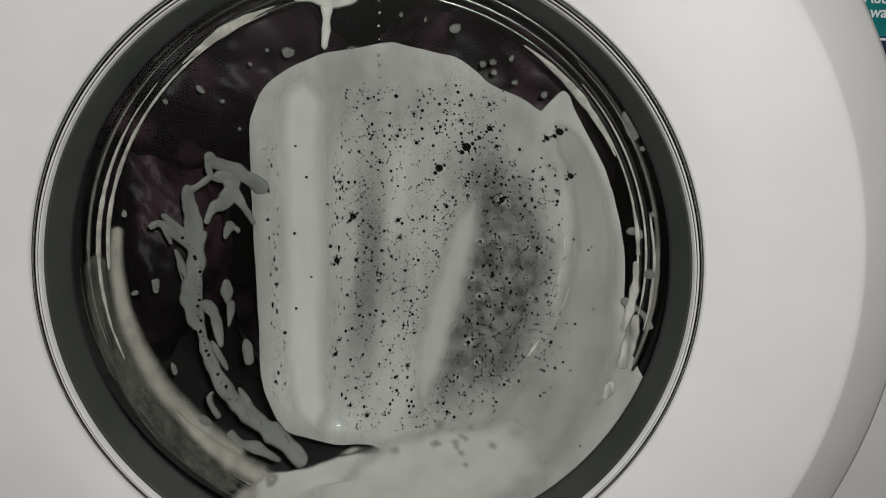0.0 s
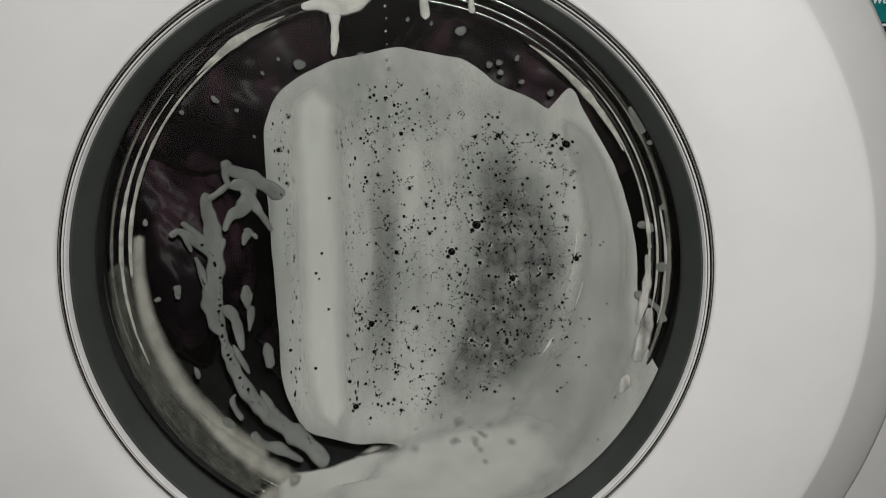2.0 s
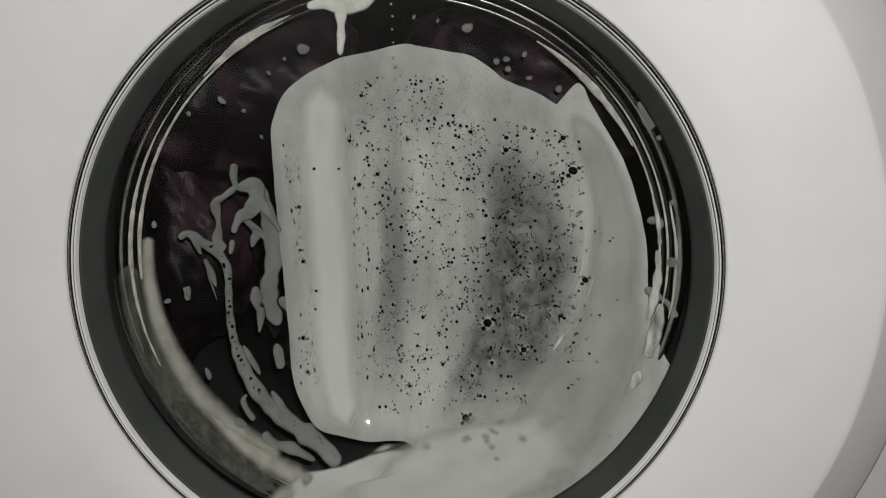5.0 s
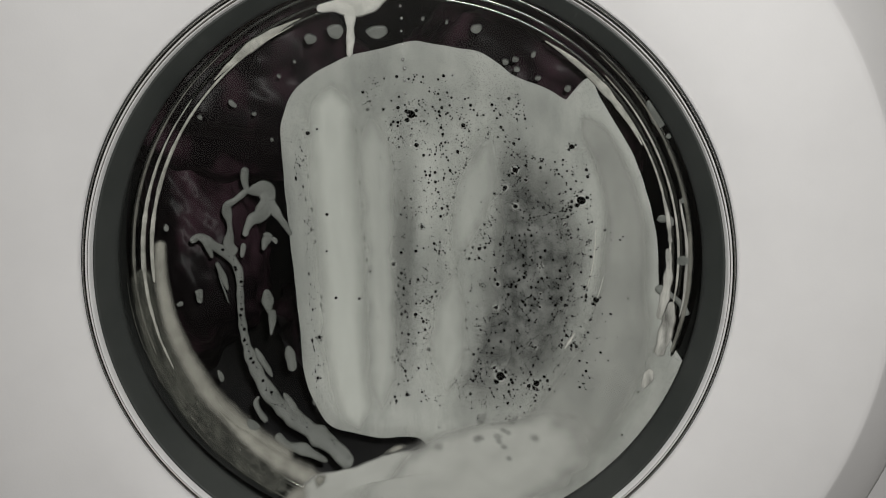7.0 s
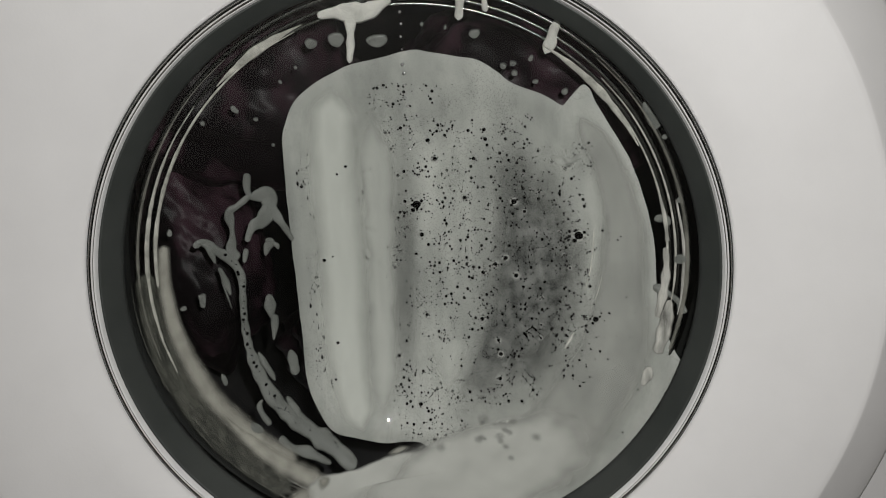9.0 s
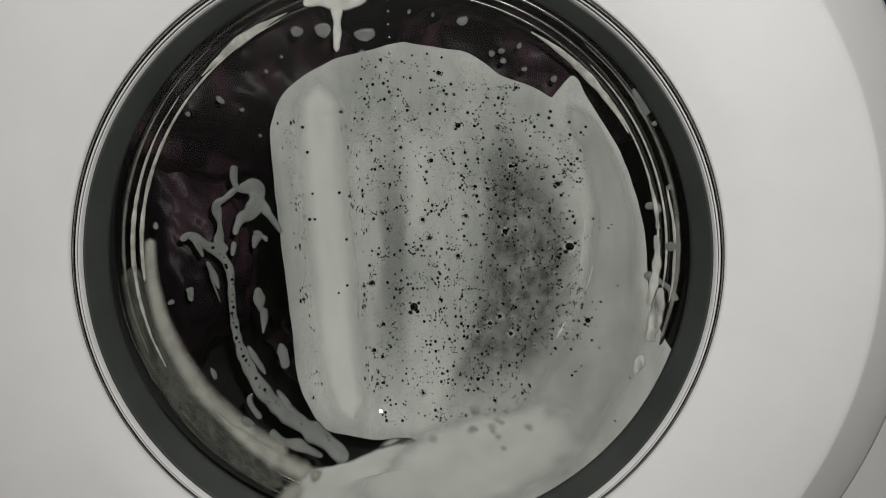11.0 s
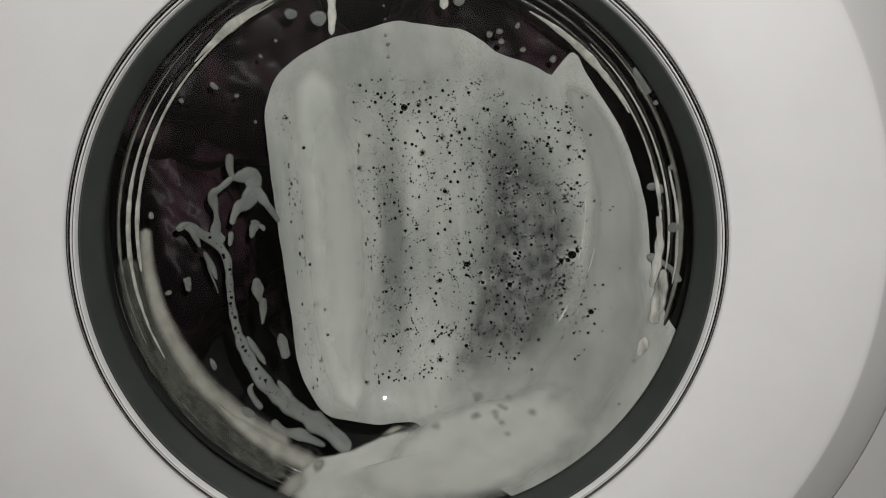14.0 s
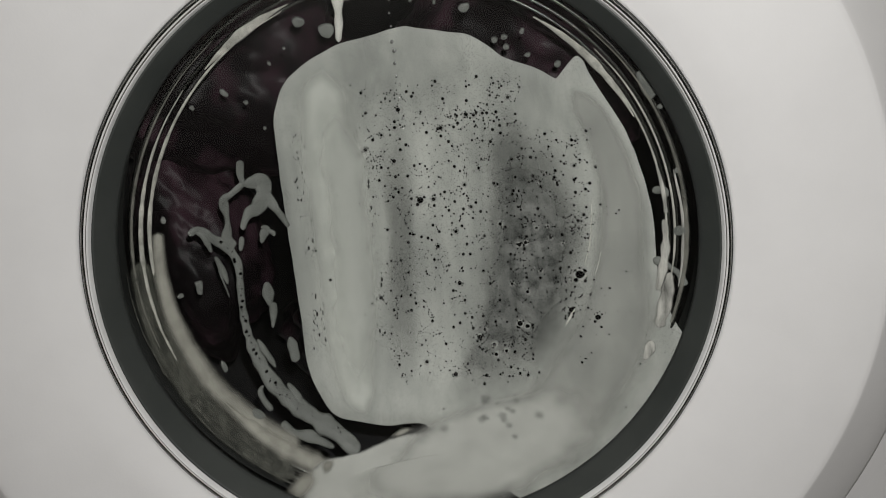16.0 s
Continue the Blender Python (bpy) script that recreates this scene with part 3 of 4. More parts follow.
streak([(-22, 100, 10), (-20, 60, 9), (-22, 0, 8), (-24, -60, 8), (-26, -106, 6)], 5.6, 6.4, 9.4, 10.2)
streak([(50, 84, 8), (43, 56, 10), (30, 12, 11), (17, -24, 9)], 5.7, 6.4, 7.2, 8.4)
streak([(27, 4, 9), (19, -40, 10), (16, -74, 10), (13, -106, 9)], 6.5, 6.95, 8.6, 9.6)
streak([(0, 100, 15), (0, 70, 14), (1, 44, 12), (2, 26, 7)], 7.1, 7.5, 7.7, 8.2)
streak([(-30, 108, 16), (-20, 98, 14), (-8, 92, 6)], 8.1, 8.4, 8.8, 9.2)
streak([(-60, 44, 6), (-63, 28, 9), (-64, 12, 7)], 8.2, 8.45, 8.6, 8.9)
streak([(72, 70, 5), (80, 58, 8), (90, 54, 8), (97, 62, 6), (96, 72, 4)], 8.6, 8.9, 9.4, 10.2)
streak([(26, 70, 8), (24, 44, 10), (22, 24, 6)], 8.6, 8.9, 9.3, 9.8)
streak([(34, 104, 16), (31, 60, 13), (27, 16, 11), (22, -50, 8), (16, -106, 7)], 10.6, 11.3, 11.9, 12.5)
streak([(-34, 104, 18), (-34, 60, 17), (-38, 0, 15), (-40, -60, 14), (-42, -100, 10)], 10.6, 11.3, 12.0, 13.2)
streak([(14, 98, 16), (14, 80, 17), (15, 62, 10)], 12.6, 12.95, 13.2, 13.5)
streak([(20, 48, 9), (20, 24, 11), (20, 4, 7)], 13.15, 13.4, 13.6, 13.9)
streak([(30, 112, 22), (24, 104, 22), (18, 96, 10)], 13.3, 13.5, 13.8, 14.2)
streak([(12, 108, 14), (12, 88, 13), (14, 66, 8)], 13.75, 14.0, 14.5, 14.9)
streak([(24, 100, 18), (24, 70, 15), (19, 36, 11), (16, 4, 8)], 14.1, 14.45, 14.9, 15.6)
streak([(-38, 104, 14), (-38, 80, 15), (-39, 60, 8)], 14.6, 14.95, 15.4, 16.4)
streak([(20, 40, 14), (20, 10, 10), (18, -24, 7)], 14.6, 15.0, 15.3, 15.9)
streak([(27, 108, 8), (29, 98, 10), (30, 88, 7)], 14.6, 14.95, 16.8, 17.2)
streak([(-40, 104, 16), (-37, 60, 13), (-38, 0, 12), (-40, -60, 12), (-42, -102, 9)], 13.4, 14.0, 16.8, 17.2)

# strands and drops left on the dark side of the glass
CREEPING = []


def strand(path, mat=STRAND, label="thin grey strand of suds clinging to the glass", creep=0.0, h=0.0006):
    bm = bmesh.new()
    full = max(w for _, _, w in path)
    ribbon_mesh(bm, [(x, z, max(w, 0.42 * full)) for x, z, w in path], h, per=10, rough=0.4, seed=path[0][0])
    ob = on_glass("suds_strand", bm, mat, label, "foam", "strands of suds on the glass")
    if creep:
        CREEPING.append((ob, creep))
    return ob


strand([(-122.2, 18.2, 0.9), (-119.7, 20.7, 1.5), (-116.3, 19.9, 1.8), (-113.1, 15.2, 2.4), (-108.9, 11.3, 2.7), (-104.7, 5.6, 2.7), (-101.8, -3.2, 2.1), (-102.2, -16.8, 1.8), (-102.3, -30.2, 1.8), (-101, -43.8, 2.4), (-97.2, -58.3, 2.7), (-90, -74.2, 3.6), (-79.3, -88.2, 4.2), (-66.7, -99.4, 4.5), (-53.7, -110, 4.5), (-43.1, -120.8, 4.2)], creep=1)
strand([(-90.8, 57.3, 1.2), (-92.3, 49.5, 0.9), (-91.4, 44.3, 2.1), (-87.1, 43.7, 3.6), (-82.7, 43.8, 4.2), (-82.3, 37.9, 3.9), (-84.6, 32, 4.2), (-87.5, 28.2, 3.9), (-91.6, 26.4, 3.0), (-94.8, 22.1, 1.5), (-96.6, 17.2, 0.9)], creep=2)
strand([(-82.8, 40.4, 3.3), (-79.1, 29.5, 2.4), (-75.6, 22.4, 1.8), (-72.4, 14.6, 1.2)], creep=2)
strand([(-90.7, 45.2, 2.1), (-95, 41.7, 1.8), (-98.9, 38.9, 1.5), (-102.6, 36.8, 2.4), (-103.5, 32.8, 2.4), (-103.2, 26.6, 1.2), (-103.8, 19.9, 1.5), (-105.1, 14, 3.0), (-103, 7.4, 3.0)], creep=2)
strand([(-119.2, 20.2, 1.2), (-116.3, 18.2, 2.1), (-114.8, 13.2, 1.8), (-113.8, 7.5, 0.9)], creep=2)
strand([(-112.2, 4.5, 0.9), (-110.4, -2.1, 1.8), (-108.8, -9.2, 1.5), (-108.2, -12.7, 0.6)], creep=2)
strand([(-111.7, -3.8, 0.4), (-110.5, -9.8, 0.6), (-109.3, -15.2, 0.7), (-108.3, -20.5, 0.4)], creep=2)
strand([(-97.7, 13.3, 1.2), (-98.4, 9.3, 1.8), (-99.5, 5, 0.9)], creep=2)
strand([(-87.1, 17.1, 1.5), (-84.8, 15.3, 2.4), (-86.4, 12.1, 2.4), (-88.1, 7.5, 1.2)], creep=2)
strand([(-83.7, 14.4, 1.5), (-81.4, 12.7, 1.5), (-81, 10.5, 0.9)], creep=2)
strand([(-88.5, -16.1, 1.8), (-88.2, -23.7, 2.7), (-87.8, -30.6, 1.2)], creep=2)
strand([(-86.4, -28.5, 1.8), (-86.5, -35.3, 1.8), (-87.6, -43.5, 0.6)], creep=2)
strand([(-78.9, -51.2, 1.5), (-77.3, -58.8, 2.7), (-76.3, -66.1, 1.8)], creep=1.5)
strand([(-121.3, -8.9, 1.8), (-122, -13.7, 1.8), (-121.7, -17.1, 0.9)])
strand([(-94.6, -75.9, 0.9), (-96.4, -78.4, 1.5), (-94.7, -83.7, 1.5), (-90.5, -90.1, 1.2)])
strand([(-85.6, -97.6, 2.1), (-79.3, -104.2, 1.8), (-71.5, -107.6, 2.7), (-66.7, -110.5, 2.1), (-57, -116.5, 1.5)])
strand([(-96.2, -48.9, 0.6), (-93.4, -55.4, 1.5), (-90, -61.9, 1.5), (-87.7, -66.9, 0.6)], creep=1)
strand([(-81.7, -77, 0.9), (-78.6, -82.3, 2.1), (-75.5, -88.1, 1.8), (-73, -91.6, 0.6)], creep=1)
# the fuller web of the first seconds, which drains into the film
DRAINING = [strand(path) for path in (
    [(-90.7, 59.7, 1.2), (-90.4, 54.5, 3.0), (-83, 50.5, 4.8), (-75.5, 45.2, 4.5), (-68.9, 40.2, 5.4), (-65.5, 34.8, 3.6)],
    [(-103.2, 42.1, 1.5), (-103.8, 33.9, 3.0), (-102.6, 22, 4.8), (-102.6, 8.6, 4.8), (-102.8, -3.2, 4.2), (-106.1, -17.6, 4.5), (-105.6, -29.3, 4.5), (-101.6, -41.5, 3.3)],
    [(-100.9, -25.3, 2.7), (-95.1, -33, 3.0), (-92.3, -46.6, 2.1), (-91.3, -52.7, 0.9)],
    [(-116.5, 26.8, 1.2), (-111.5, 20.1, 2.4), (-106.9, 12.6, 3.0)],
)]
for x, z, rx, rz, turn in ((-114, -60, 1.4, 3.4, 20), (-102, -3, 1.6, 2.8, 0), (-122, -12, 1.6, 3.0, 10), (-131, -15, 1.4, 1.5, 0), (-132, 29, 1.1, 2.0, 0), (-98, -90, 2.2, 4.6, 40),
                           (-90, 93, 1.6, 2.0, 30), (-106, 87, 1.0, 1.3, 0), (-65, 106, 1.0, 0.8, 0), (-81, 87, 1.1, 1.0, 0), (-56, 113, 0.8, 0.7, 0), (54, 108, 1.7, 1.4, 0), (59, 109, 1.6, 1.3, 0), (60, 104, 1.6, 1.3, 0), (71, 99, 1.4, 1.1, 0), (86, 93, 1.8, 1.5, 0),
                           (68, 111, 1.3, 1.2, 0), (39, 125, 2.6, 2.2, 0), (12, 131, 1.0, 0.8, 0), (-75, 72, 0.8, 0.9, 0), (24, 129, 0.9, 0.8, 0), (145, 1, 2.9, 2.9, 0), (134, 68, 1.1, 1.4, 0), (143, 34, 1.0, 1.6, 0)):
    bm = bmesh.new()
    blob_mesh(bm, x, z, rx, rz, turn)
    on_glass("suds_drop", bm, STRAND, "small grey drop of suds stuck to the glass", "foam", "drops of suds on the glass")

# drops and drips that slide under the top edge of the door: how far each stands above its place, time by time (mm)
SLIDING = []
for x, z, rx, rz, turn, rows in ((-33, 126, 4.6, 3.0, 10, ((0, 40), (4.4, 40), (6.3, 4), (8, 0), (16, -6))), (-12, 125, 5.2, 3.2, -5, ((0, 40), (4.6, 40), (6.9, 1), (8, 0), (13.5, -6), (14.2, 40), (16, 40))),
                                 (-46, 109, 3.4, 2.2, 15, ((0, 3), (4.2, 0), (5.6, 14), (16, 16)))):
    bm = bmesh.new()
    blob_mesh(bm, x, z, rx, rz, turn)
    SLIDING.append((on_glass("suds_drop", bm, STRAND, "large grey drop of suds stuck to the glass", "foam", "drops of suds on the glass"), x, z, rows))


def drip(path, rows):
    bm = bmesh.new()
    ribbon_mesh(bm, path, 0.0006, per=10, rough=0.3, seed=path[0][0])
    SLIDING.append((on_glass("suds_drip", bm, BRIGHT, "white drip of suds sliding from the top edge", "foam", "drips from the top edge"), path[-1][0], path[-1][1], rows))


drip([(20, 142, 1.4), (20, 132, 1.6), (21, 122, 2.4), (21, 119, 2.0)], ((0, 28), (0.5, 14), (1, -2), (1.6, 6), (2, 12), (2.5, -4), (3.0, 26), (3.5, 14), (4.0, 0), (4.6, 28), (16, 28)))
drip([(44, 140, 1.0), (44, 134, 1.6), (45, 131, 1.8)], ((0, 20), (0.6, 4), (1, 0), (2, 2), (3, 18), (7.4, 18), (8, 2), (9, 4), (9.6, 20), (16, 20)))
drip([(34, 142, 1.6), (32, 134, 2.0), (31, 124, 2.4)], ((0, 26), (7.2, 24), (7.7, 6), (8, 6), (9, 8), (9.8, 26), (11.8, 26), (12.4, -2), (12.9, 26), (13.6, 20), (14, -2), (14.5, 26), (16, 26)))
drip([(80, 116, 1.0), (78, 110, 2.6), (77, 104, 3.2), (75, 99, 2.0)], ((0, 40), (7.6, 40), (8, 16), (8.5, 4), (9, 14), (9.6, 40), (16, 40)))

# small bubbles caught in the long strand
bm = bmesh.new()
pick = random.Random(21)
for x, z, w in spline([(-108.9, 11.3, 1.5), (-101.8, -3.2, 1.5), (-102.3, -30.2, 1.2), (-101, -43.8, 1.5), (-90, -74.2, 2.4), (-79.3, -88.2, 2.7), (-53.7, -110, 3.0)], 9):
    if pick.random() < 0.75:
        dome_mesh(bm, (x + pick.uniform(-w, w) * 0.7) / 1000, (z + pick.uniform(-w, w) * 0.7) / 1000, pick.choice((0.0003, 0.0004, 0.0005, 0.0009)), h=0.0005, n=9)
CREEPING.append((on_glass("bubble_cluster", bm, BUBBLE, "tiny dark bubbles caught in the strand of suds", "bubbles", kind="stuff"), 1.0))

# froth and drips under the top edge of the door
strand([(-40, 137, 1.0), (-33, 138, 2.2), (-25, 138, 4.4), (-16, 138, 4.6), (-8, 141, 2.6), (-3, 144, 1.2)], BRIGHT, "white froth hanging from the top of the glass")
strand([(-24, 137, 4.0), (-25, 130, 2.4), (-26, 123, 2.0), (-28, 114, 1.6)], BRIGHT, "white drip of suds running from the top edge")


# ---- soapy smears round the wall of the bowl, and pale ribbons painted as ridge glints ----
def arc(a0, a1, r, w0, w1, w2, mat, label, h=0.0003):
    n = 9
    path = []
    for k in range(n):
        f = k / (n - 1)
        a = radians(a0 + (a1 - a0) * f)
        w = w0 + (w1 - w0) * f * 2 if f < 0.5 else w1 + (w2 - w1) * (f * 2 - 1)
        w *= min(1.0, 0.5 + 2.2 * min(f, 1 - f))
        path.append((r * math.cos(a), r * math.sin(a), w))
    bm = bmesh.new()
    ribbon_mesh(bm, path, h, 0.0008, 8, 0.35 if abs(a1 - a0) > 11 else 0.9, a0)
    return on_glass("soap_smear_and_glint", bm, mat, label, "foam", "soapy smears round the bowl")


# pale ribbons that paint the bright reflections along the ridges
arc(126, 196, 148.0, 0.3, 0.8, 0.6, SMEAR, "thin pale streak painted as a glint along the ridge of the glass")
arc(138, 200, 144.3, 0.2, 1.0, 0.8, STREAK, "thin pale streak painted as a glint along the ridge of the glass")
arc(112, 180, 140.8, 0.3, 0.6, 1.3, STREAK, "thin pale streak painted as a glint along the ridge of the glass")
arc(110, 132, 142.2, 0.3, 2.4, 0.4, STREAK, "white streak painted as a glint near the top of the bowl")
bm = bmesh.new()
ribbon_mesh(bm, polar([(170, 134, 141), (178, 133.5, 142), (188, 133, 143), (198, 132, 143.5), (208, 131, 144), (218, 130, 144), (228, 129, 145), (237, 129, 146)]), 0.0003, 0.0008, 9, 0.10, 2.0)
on_glass("soap_smear_and_glint", bm, SMEARB, "pale soap smear on the wall of the bowl", "foam", "soapy smears round the bowl")
bm = bmesh.new()
ribbon_mesh(bm, polar([(176, 141, 151), (190, 140, 152), (206, 140, 152.5), (222, 141, 153), (238, 142, 154)]), 0.0005, 0.0004, 9, 0.05, 6.0, rear=False)
on_glass("soap_smear_and_glint", bm, BRUSH, "dull grey-green soap film on the wall of the bowl", "foam", "soapy smears round the bowl", "stuff")
arc(214, 246, 139, 1.0, 5.5, 8.5, SMEARB, "thick pale soap smear near the bottom of the bowl", 0.0001)
pick = random.Random(8)
bm = bmesh.new()
for k in range(90):
    a0, r = pick.uniform(178, 236), pick.uniform(142.5, 151.5)
    ribbon_mesh(bm, polar([(a0 + q * pick.uniform(2, 5), r - w + 0.1 * q, r + w + 0.1 * q) for q, w in ((0, 0.1), (1, pick.uniform(0.12, 0.5)), (2, pick.uniform(0.1, 0.4)), (3, 0.1))]), 0.0004, 0.0004, 4, 0.3, k)
on_glass("wall_streaks", bm, LINE, "fine brushed streaks round the wall of the bowl", "foam", kind="stuff")
# more painted ridge reflections, on the right side
arc(58, 27, 138.5, 0.8, 1.8, 0.8, STREAK, "white streak painted as a glint near the top of the bowl")
arc(46, -14, 139.5, 0.3, 0.5, 0.6, STREAK, "thin pale streak painted as a glint along the ridge of the glass")
arc(44, -12, 143.0, 0.3, 0.5, 0.6, STREAK, "thin pale streak painted as a glint along the ridge of the glass")
# bright patches coloured in for light mirrored by the ridged wall
for rows in ([(3, 137.5, 140), (-2, 137, 141.5), (-8, 136.5, 141.5), (-14, 137, 140)], [(-9, 141, 143.5), (-13, 139.5, 146), (-18, 139.5, 147), (-22, 141, 146.5)], [(16, 139, 140), (10, 138.5, 141), (4, 138.5, 141)],
             [(-25, 142, 145), (-27, 141.5, 146.5), (-30, 142.5, 146)], [(14, 145.5, 146.6), (4, 145.8, 147.4), (-6, 146, 147.4), (-12, 146.5, 147)]):
    bm = bmesh.new()
    ribbon_mesh(bm, polar(rows), 0.0003, 0.0006, 8, 0.5, rows[0][0])
    on_glass("soap_smear_and_glint", bm, PANEL, "bright patch painted as a reflection on the ridged wall of the bowl", "foam", "soapy smears round the bowl")
# suds bridging the ridges at the side
strand([(133, -16, 2.6), (139, -19, 2.2), (144, -23, 1.8), (146, -29, 1.6)])
strand([(133, 22, 3.0), (138, 23, 2.0), (139, 19, 1.2)])
strand([(123, 86, 1.0), (126, 80, 2.2), (129, 75, 2.4), (130, 72, 1.2)])
# thin pale strands painted in as glints on the suds
strand([(104, 14, 0.15), (103.5, 2, 0.2), (102, -10, 0.35), (99, -22, 0.15)], BRIGHT, "fine white line painted as a glint in the suds", h=0.0003)
strand([(108, -14, 0.15), (106, -22, 0.25), (104, -28, 0.15)], BRIGHT, "fine white line painted as a glint in the suds", h=0.0003)
strand([(92, -48, 0.4), (89, -53, 0.7), (86, -58, 0.4)], BRIGHT, "fine white line painted as a glint in the suds", h=0.0003)
arc(48, -20, 148.0, 0.4, 1.0, 1.6, SMEAR, "milky soap smear on the wall of the bowl")

# ---- bubbles: bands of small cells that run down the film ----
BANDS = []
rng = random.Random(11)


def halo_mesh(bm, x, z, r):
    """A pale ring of dense suds round a bubble (m)."""
    before = len(bm.faces)
    patch_mesh(bm, [(1000 * (x + r * math.cos(k * 0.785)), 1000 * (z + r * math.sin(k * 0.785))) for k in range(8)], (x * 1000, z * 1000), 0.00100, 0.0002, 4, rear_side=False)
    bm.faces.ensure_lookup_table()
    for f in bm.faces[before:]:
        f.material_index = 1


def bubble_band(x0, x1, half, count, big):
    """A band of bubbles round the horizontal middle of the bowl, between x0 and x1 (mm)."""
    bm = bmesh.new()
    bm.loops.layers.uv.verify()
    zh = RC * math.sin(radians(half))
    tall = 2.3 if x0 < -40 else 1.15
    placed = []

    def free(x, z, r):
        return all((x - a) ** 2 + (z - b) ** 2 > (r + c) ** 2 for a, b, c in placed)

    for k in range(big):
        x, z, r = rng.uniform(x0, x1) / 1000, rng.uniform(-zh, zh), rng.uniform(0.0009, 0.0014) if x0 < 60 else rng.uniform(0.0005, 0.0010)
        if not free(x, z, r):
            continue
        placed.append((x, z, r))
        halo_mesh(bm, x, z, r * 3.2 if x0 < 60 else 0.0010 + r * 1.8)
        dome_mesh(bm, x, z, r, n=14)
        for q in range(rng.randint(0, 4)):
            a, c = rng.uniform(0, 6.28), rng.uniform(0.0003, 0.0006)
            u, v = x + (r + c * 1.25) * math.cos(a), z + (r + c * 1.25) * math.sin(a)
            if free(u, v, c):
                placed.append((u, v, c))
                dome_mesh(bm, u, v, c, n=8)
    left = count
    while left > 0:
        x, z = rng.uniform(x0, x1) / 1000, rng.uniform(-zh, zh)
        many = 1 if x0 < -40 or rng.random() < 0.78 else rng.randint(3, 6)
        for q in range(many):
            left -= 1
            u, v = (x, z) if q == 0 else (x + rng.gauss(0, 0.0019), z + rng.gauss(0, 0.0019))
            r = rng.choice((0.00024, 0.00026, 0.00028, 0.0003, 0.00032, 0.00036, 0.0004, 0.00046, 0.00052, 0.0006, 0.0008)) * (0.8 if x0 < -40 else 1.12)
            if free(u, v, r * 1.3):
                placed.append((u, v, r))
                dome_mesh(bm, u, v, r, n=9, tall=tall)
    return on_glass("bubble_cluster", bm, [BUBBLE, HALO], "cluster of small dark bubbles in the suds", "bubbles", "bubbles running down the glass", "stuff")


for x0, x1, speed, count, high, low, half in ((-66, -22, 10.5, 70, 21.0, -22.5, 3.4), (-22, 28, 7.2, 122, 27.0, -27.0, 3.8), (28, 68, 5.7, 122, 23.0, -26.0, 3.8),
                                              (64, 102, 2.5, 112, 19.0, -20.0, 3.8)):
    angle = low + 3
    while angle < high + speed * 16:
        BANDS.append((bubble_band(x0, x1, half * 1.1, count, rng.randint(1, 3) if x0 < 60 else rng.randint(4, 6)), angle, speed * rng.uniform(0.97, 1.03), high, low))
        angle += half * 2

# larger bubbles, followed one by one: x, then (seconds, height) in mm
SINGLES = []
for x, r, rows in ((33, 2.3, ((0, 50), (1, 20), (2, -1), (3, -31), (4, -69), (5, -100))), (48, 2.6, ((0, 63), (1, 37), (2, 16), (3, -2), (4, -23), (6.5, -72), (9, -104))),
                   (-17, 2.0, ((0, 20), (1, -17), (2, -45), (3, -73), (4.2, -104))), (69, 1.8, ((0, 33), (1, 7), (2, -16), (3, -33), (4, -47), (7, -79), (9, -98))),
                   (-27, 1.8, ((0, -7), (1, -57), (2, -92), (2.6, -104))), (104, 1.8, ((0, 50), (1, 30), (1.5, 10), (4, -12), (8, -34), (16, -52))),
                   (96, 2.4, ((0, 74), (6, 40), (8, 20), (9, 10), (11.5, -6), (16, -28))), (35, 1.6, ((0, 86), (10.5, 84), (11, 70), (12, 32), (13, 1), (14, -24), (15, -43), (16, -66))),
                   (60, 1.6, ((0, 74), (9, 30), (11.5, -2), (13, -24), (14, -37), (15, -45), (16, -58))), (90, 1.5, ((0, 70), (9, 52), (11.5, 26), (13, -5), (14, -22), (15, -34), (16, -49))),
                   (2, 2.5, ((0, 104), (6.4, 100), (7.0, 82), (8.0, 72), (9.0, 30), (11, -40), (13, -106))), (6, 2.0, ((0, 108), (13.0, 104), (13.7, 82), (14.5, 62), (16, 20)))):
    bm = bmesh.new()
    bm.loops.layers.uv.verify()
    halo_mesh(bm, x / 1000, 0, r * 3 / 1000)
    dome_mesh(bm, x / 1000, 0, r / 1000, n=18)
    for a, c in ((0.6, 0.42), (2.3, 0.3), (4.1, 0.55)):
        dome_mesh(bm, x / 1000 + r * (1.08 + c) / 1000 * math.cos(a), r * (1.08 + c) / 1000 * math.sin(a), r * c / 1000, n=10)
    ob = on_glass("soap_bubble", bm, [BUBBLE, HALO], "large dark soap bubble pressed against the glass", "bubble", "large bubbles in the suds")
    SINGLES.append((ob, x / 1000, rows))


# small metal beads added as glints on the front of the glass, in a line over the middle
for k in range(13):
    z = 0.066 + 0.0062 * k + rng.uniform(-0.001, 0.001)
    bm = bmesh.new()
    bmesh.ops.create_uvsphere(bm, u_segments=10, v_segments=6, radius=0.0007 * rng.uniform(0.6, 1.3))
    at = on_bowl(0.001 + rng.uniform(-0.0008, 0.0008), z, -0.0047)
    for v in bm.verts:
        v.co = v.co + at
    on_glass("glint_bead", bm, BEAD, "tiny metal bead added as a glint on the glass", "water drop", "beads of water on the glass")


# ---- what moves ----
def tilt(x, z):
    """Degrees about the bowl's horizontal axis that bring a point at the middle up to the height z (m)."""
    return math.degrees(math.asin(max(-1, min(1, z / math.sqrt(RC * RC - x * x)))))


def turned(angle):
    return pose(*BOWL, angle, 0, 0)


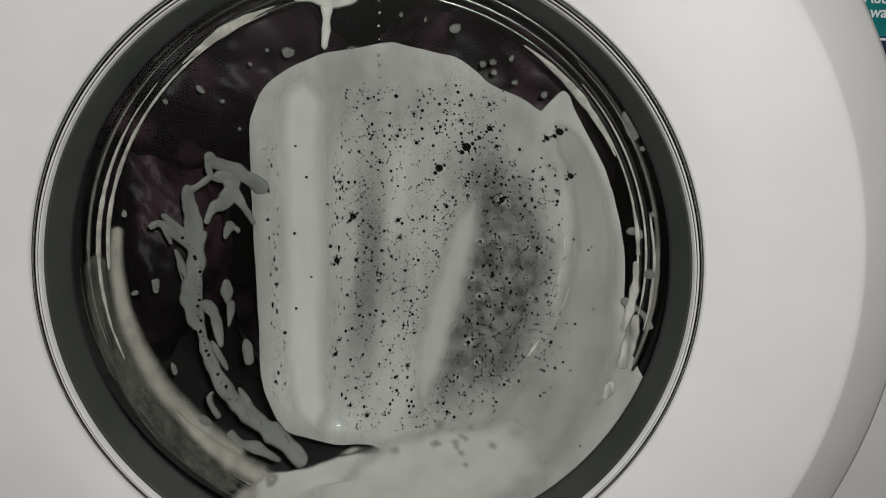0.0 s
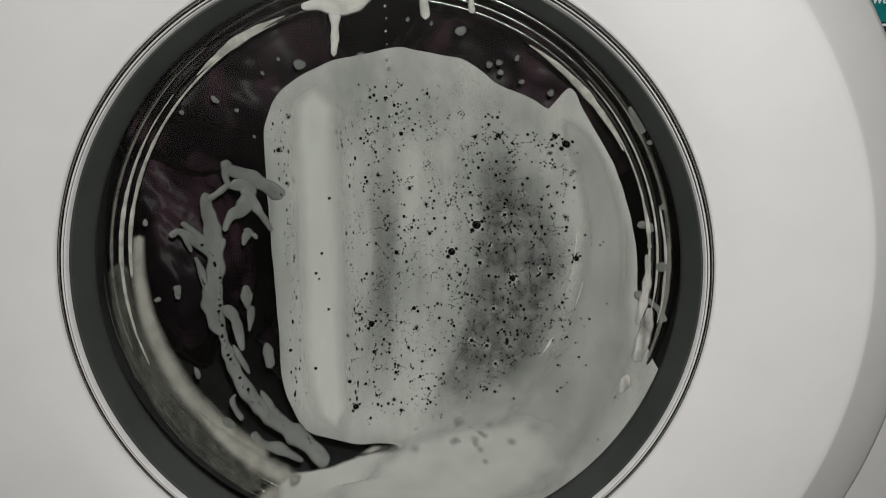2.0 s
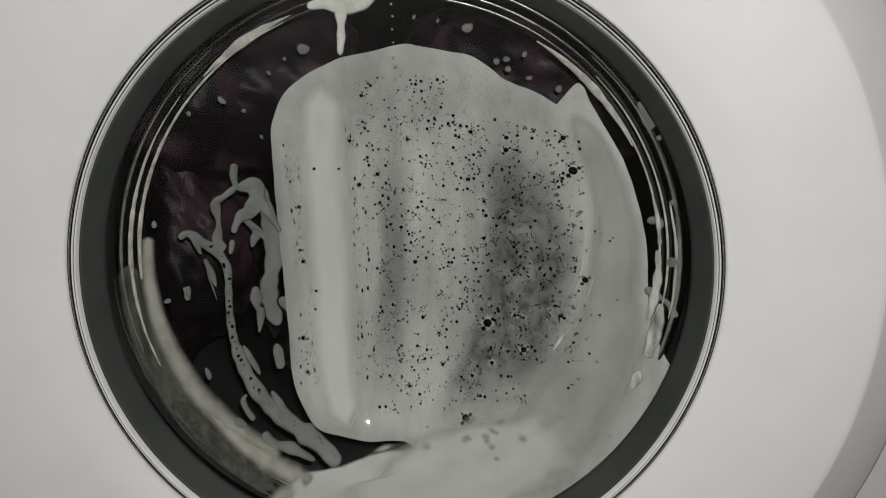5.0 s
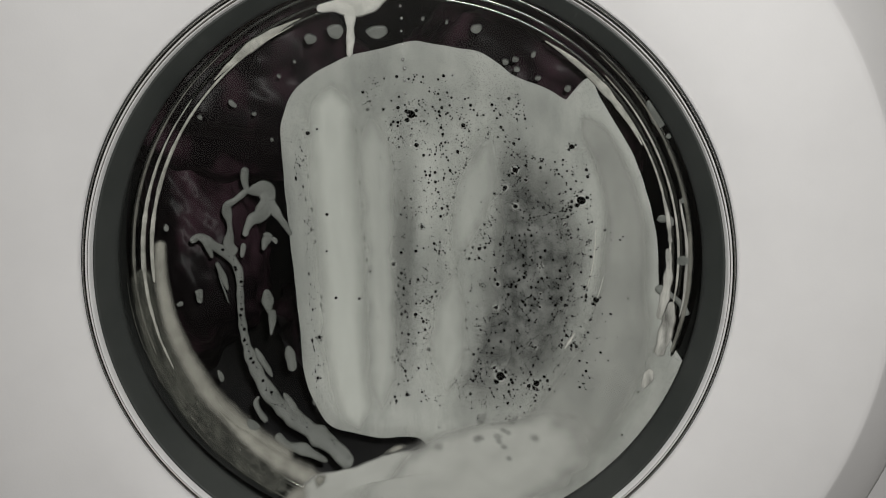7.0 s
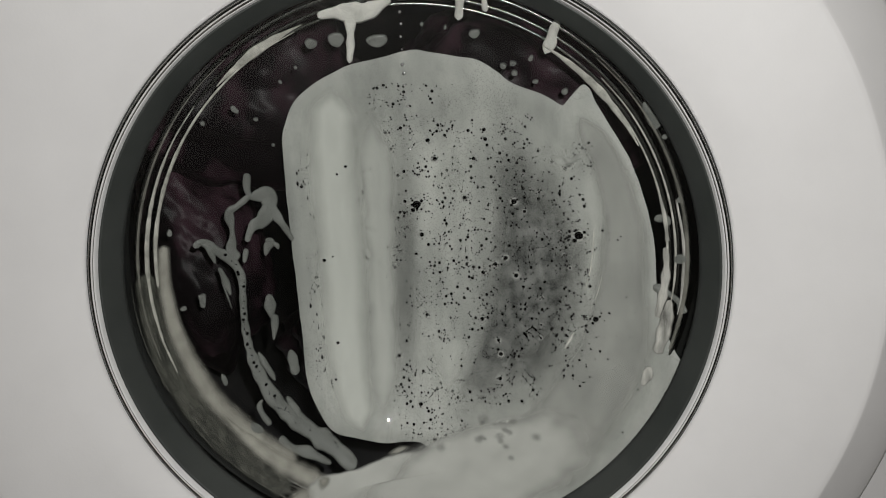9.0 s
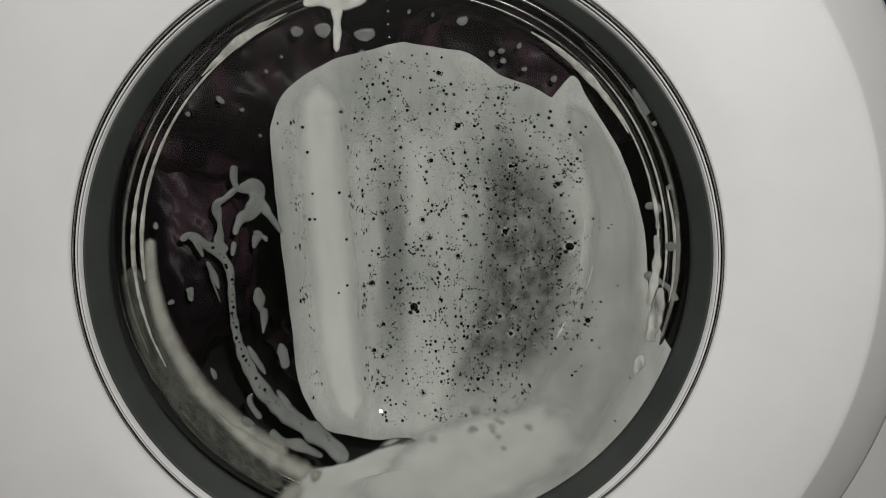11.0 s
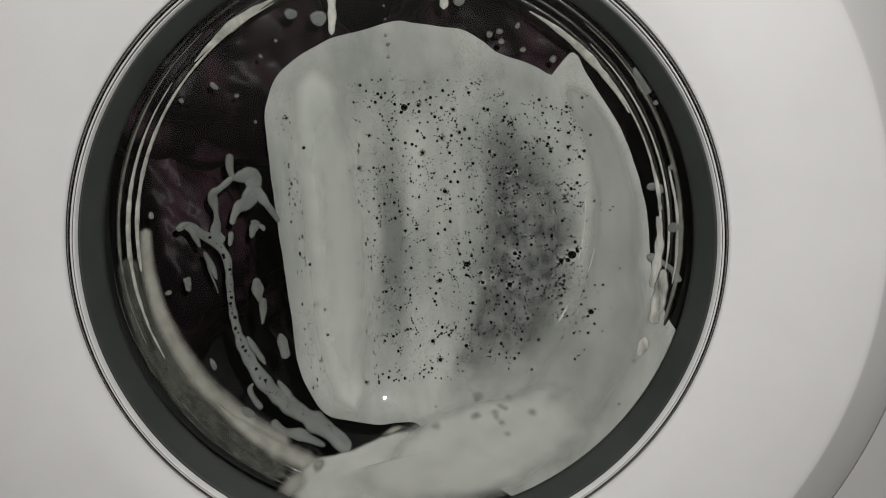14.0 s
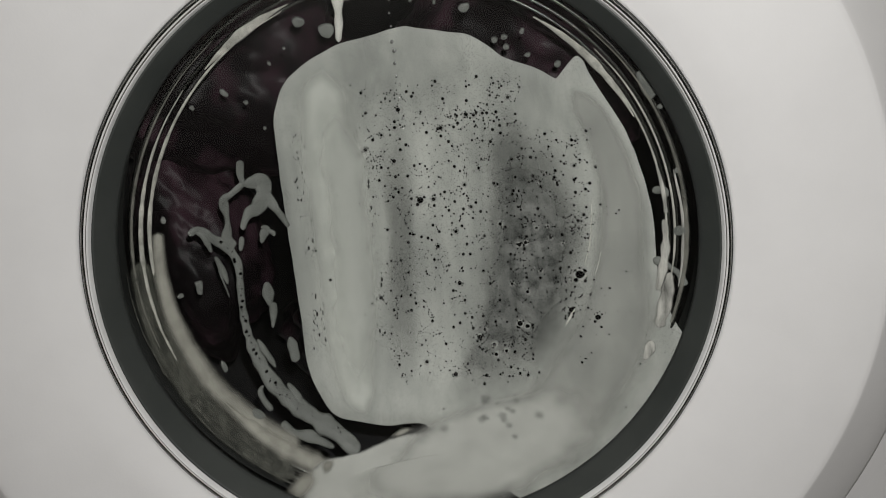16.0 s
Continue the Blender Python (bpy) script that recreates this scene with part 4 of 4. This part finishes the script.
def motions():
    for ob, a0, speed, high, low in BANDS:
        rows = []
        for k in range(33):
            a = a0 - speed * k * 0.5
            rows.append((k * 0.5, pose(0, 0.010 if a > high or a < low else 0, 0) @ turned(max(low, min(high, a)))))
        walk(ob, rows)
    for ob, x, rows in SINGLES:
        rows = list(rows)
        if rows[-1][0] < 15 and rows[-1][1] < -95:
            rows.append((rows[-1][0] + 0.9, -124 if x < 0.06 else -112))
        if rows[-1][0] < 16:
            rows.append((16, rows[-1][1]))
        walk(ob, [(t, pose(0, 0.010 if z > 83 else 0, 0) @ turned(tilt(x, z / 1000))) for t, z in rows])
    # streaks tip towards the glass from their top downwards, and leave it in the same way
    pivot = Matrix.Translation((0, 0.085, ZC))

    def sunk(depth, lean):
        return Matrix.Translation((0, depth, 0)) @ pivot @ pose(0, 0, 0, lean) @ pivot.inverted() @ turned(0)
    for ob, shows, whole, leaves, gone in STREAKS:
        rows = [(shows, sunk(0.014, 4.0)), ((shows + whole) / 2, sunk(0.006, 3.2)), (whole, sunk(0, 0)), (leaves, sunk(0, 0)), ((leaves + gone) / 2, sunk(0.006, -3.2)), (gone, sunk(0.014, -3.5))]
        if gone < 16:
            rows += [(max(gone + 0.2, 16), rows[-1][1])]
        walk(ob, ([(min(shows - 0.2, 0), rows[0][1])] if shows > 0 else []) + rows)
    walk(film, [(t, turned(math.degrees(d / 1000 / (RC * 0.87)))) for t, d in ((0, -1), (1, -5), (2, -1), (3.5, -3), (6.5, 2), (8, 1), (9, 0), (11.5, -3), (12.5, -4), (13.5, -2), (14.5, 0), (16, 0))])
    for ob, x, z, rows in SLIDING:
        walk(ob, [(t, turned(tilt(x / 1000, min(z + d, 168) / 1000) - tilt(x / 1000, z / 1000))) for t, d in rows])
    for ob in DRAINING:
        walk(ob, [(t, Matrix.Translation((0, d, 0)) @ pose(*BOWL, 0, 0, turn)) for t, d, turn in ((0, 0, 0), (4.2, 0, 0), (5.0, 0.004, -7), (6.2, 0.012, -26), (16, 0.012, -26))])
    for ob, creep in CREEPING:
        a = math.degrees(creep / 1000 / RC)
        walk(ob, [(0, turned(a)), (8, turned(0)), (16, turned(-a))])
    for k, ob in enumerate(laundry):
        x, y, z = ob.location
        walk(ob, [(t, pose(x, y, z, 0, 7 * math.sin(t * 0.9 + k), 0)) for t in range(17)])


motions()
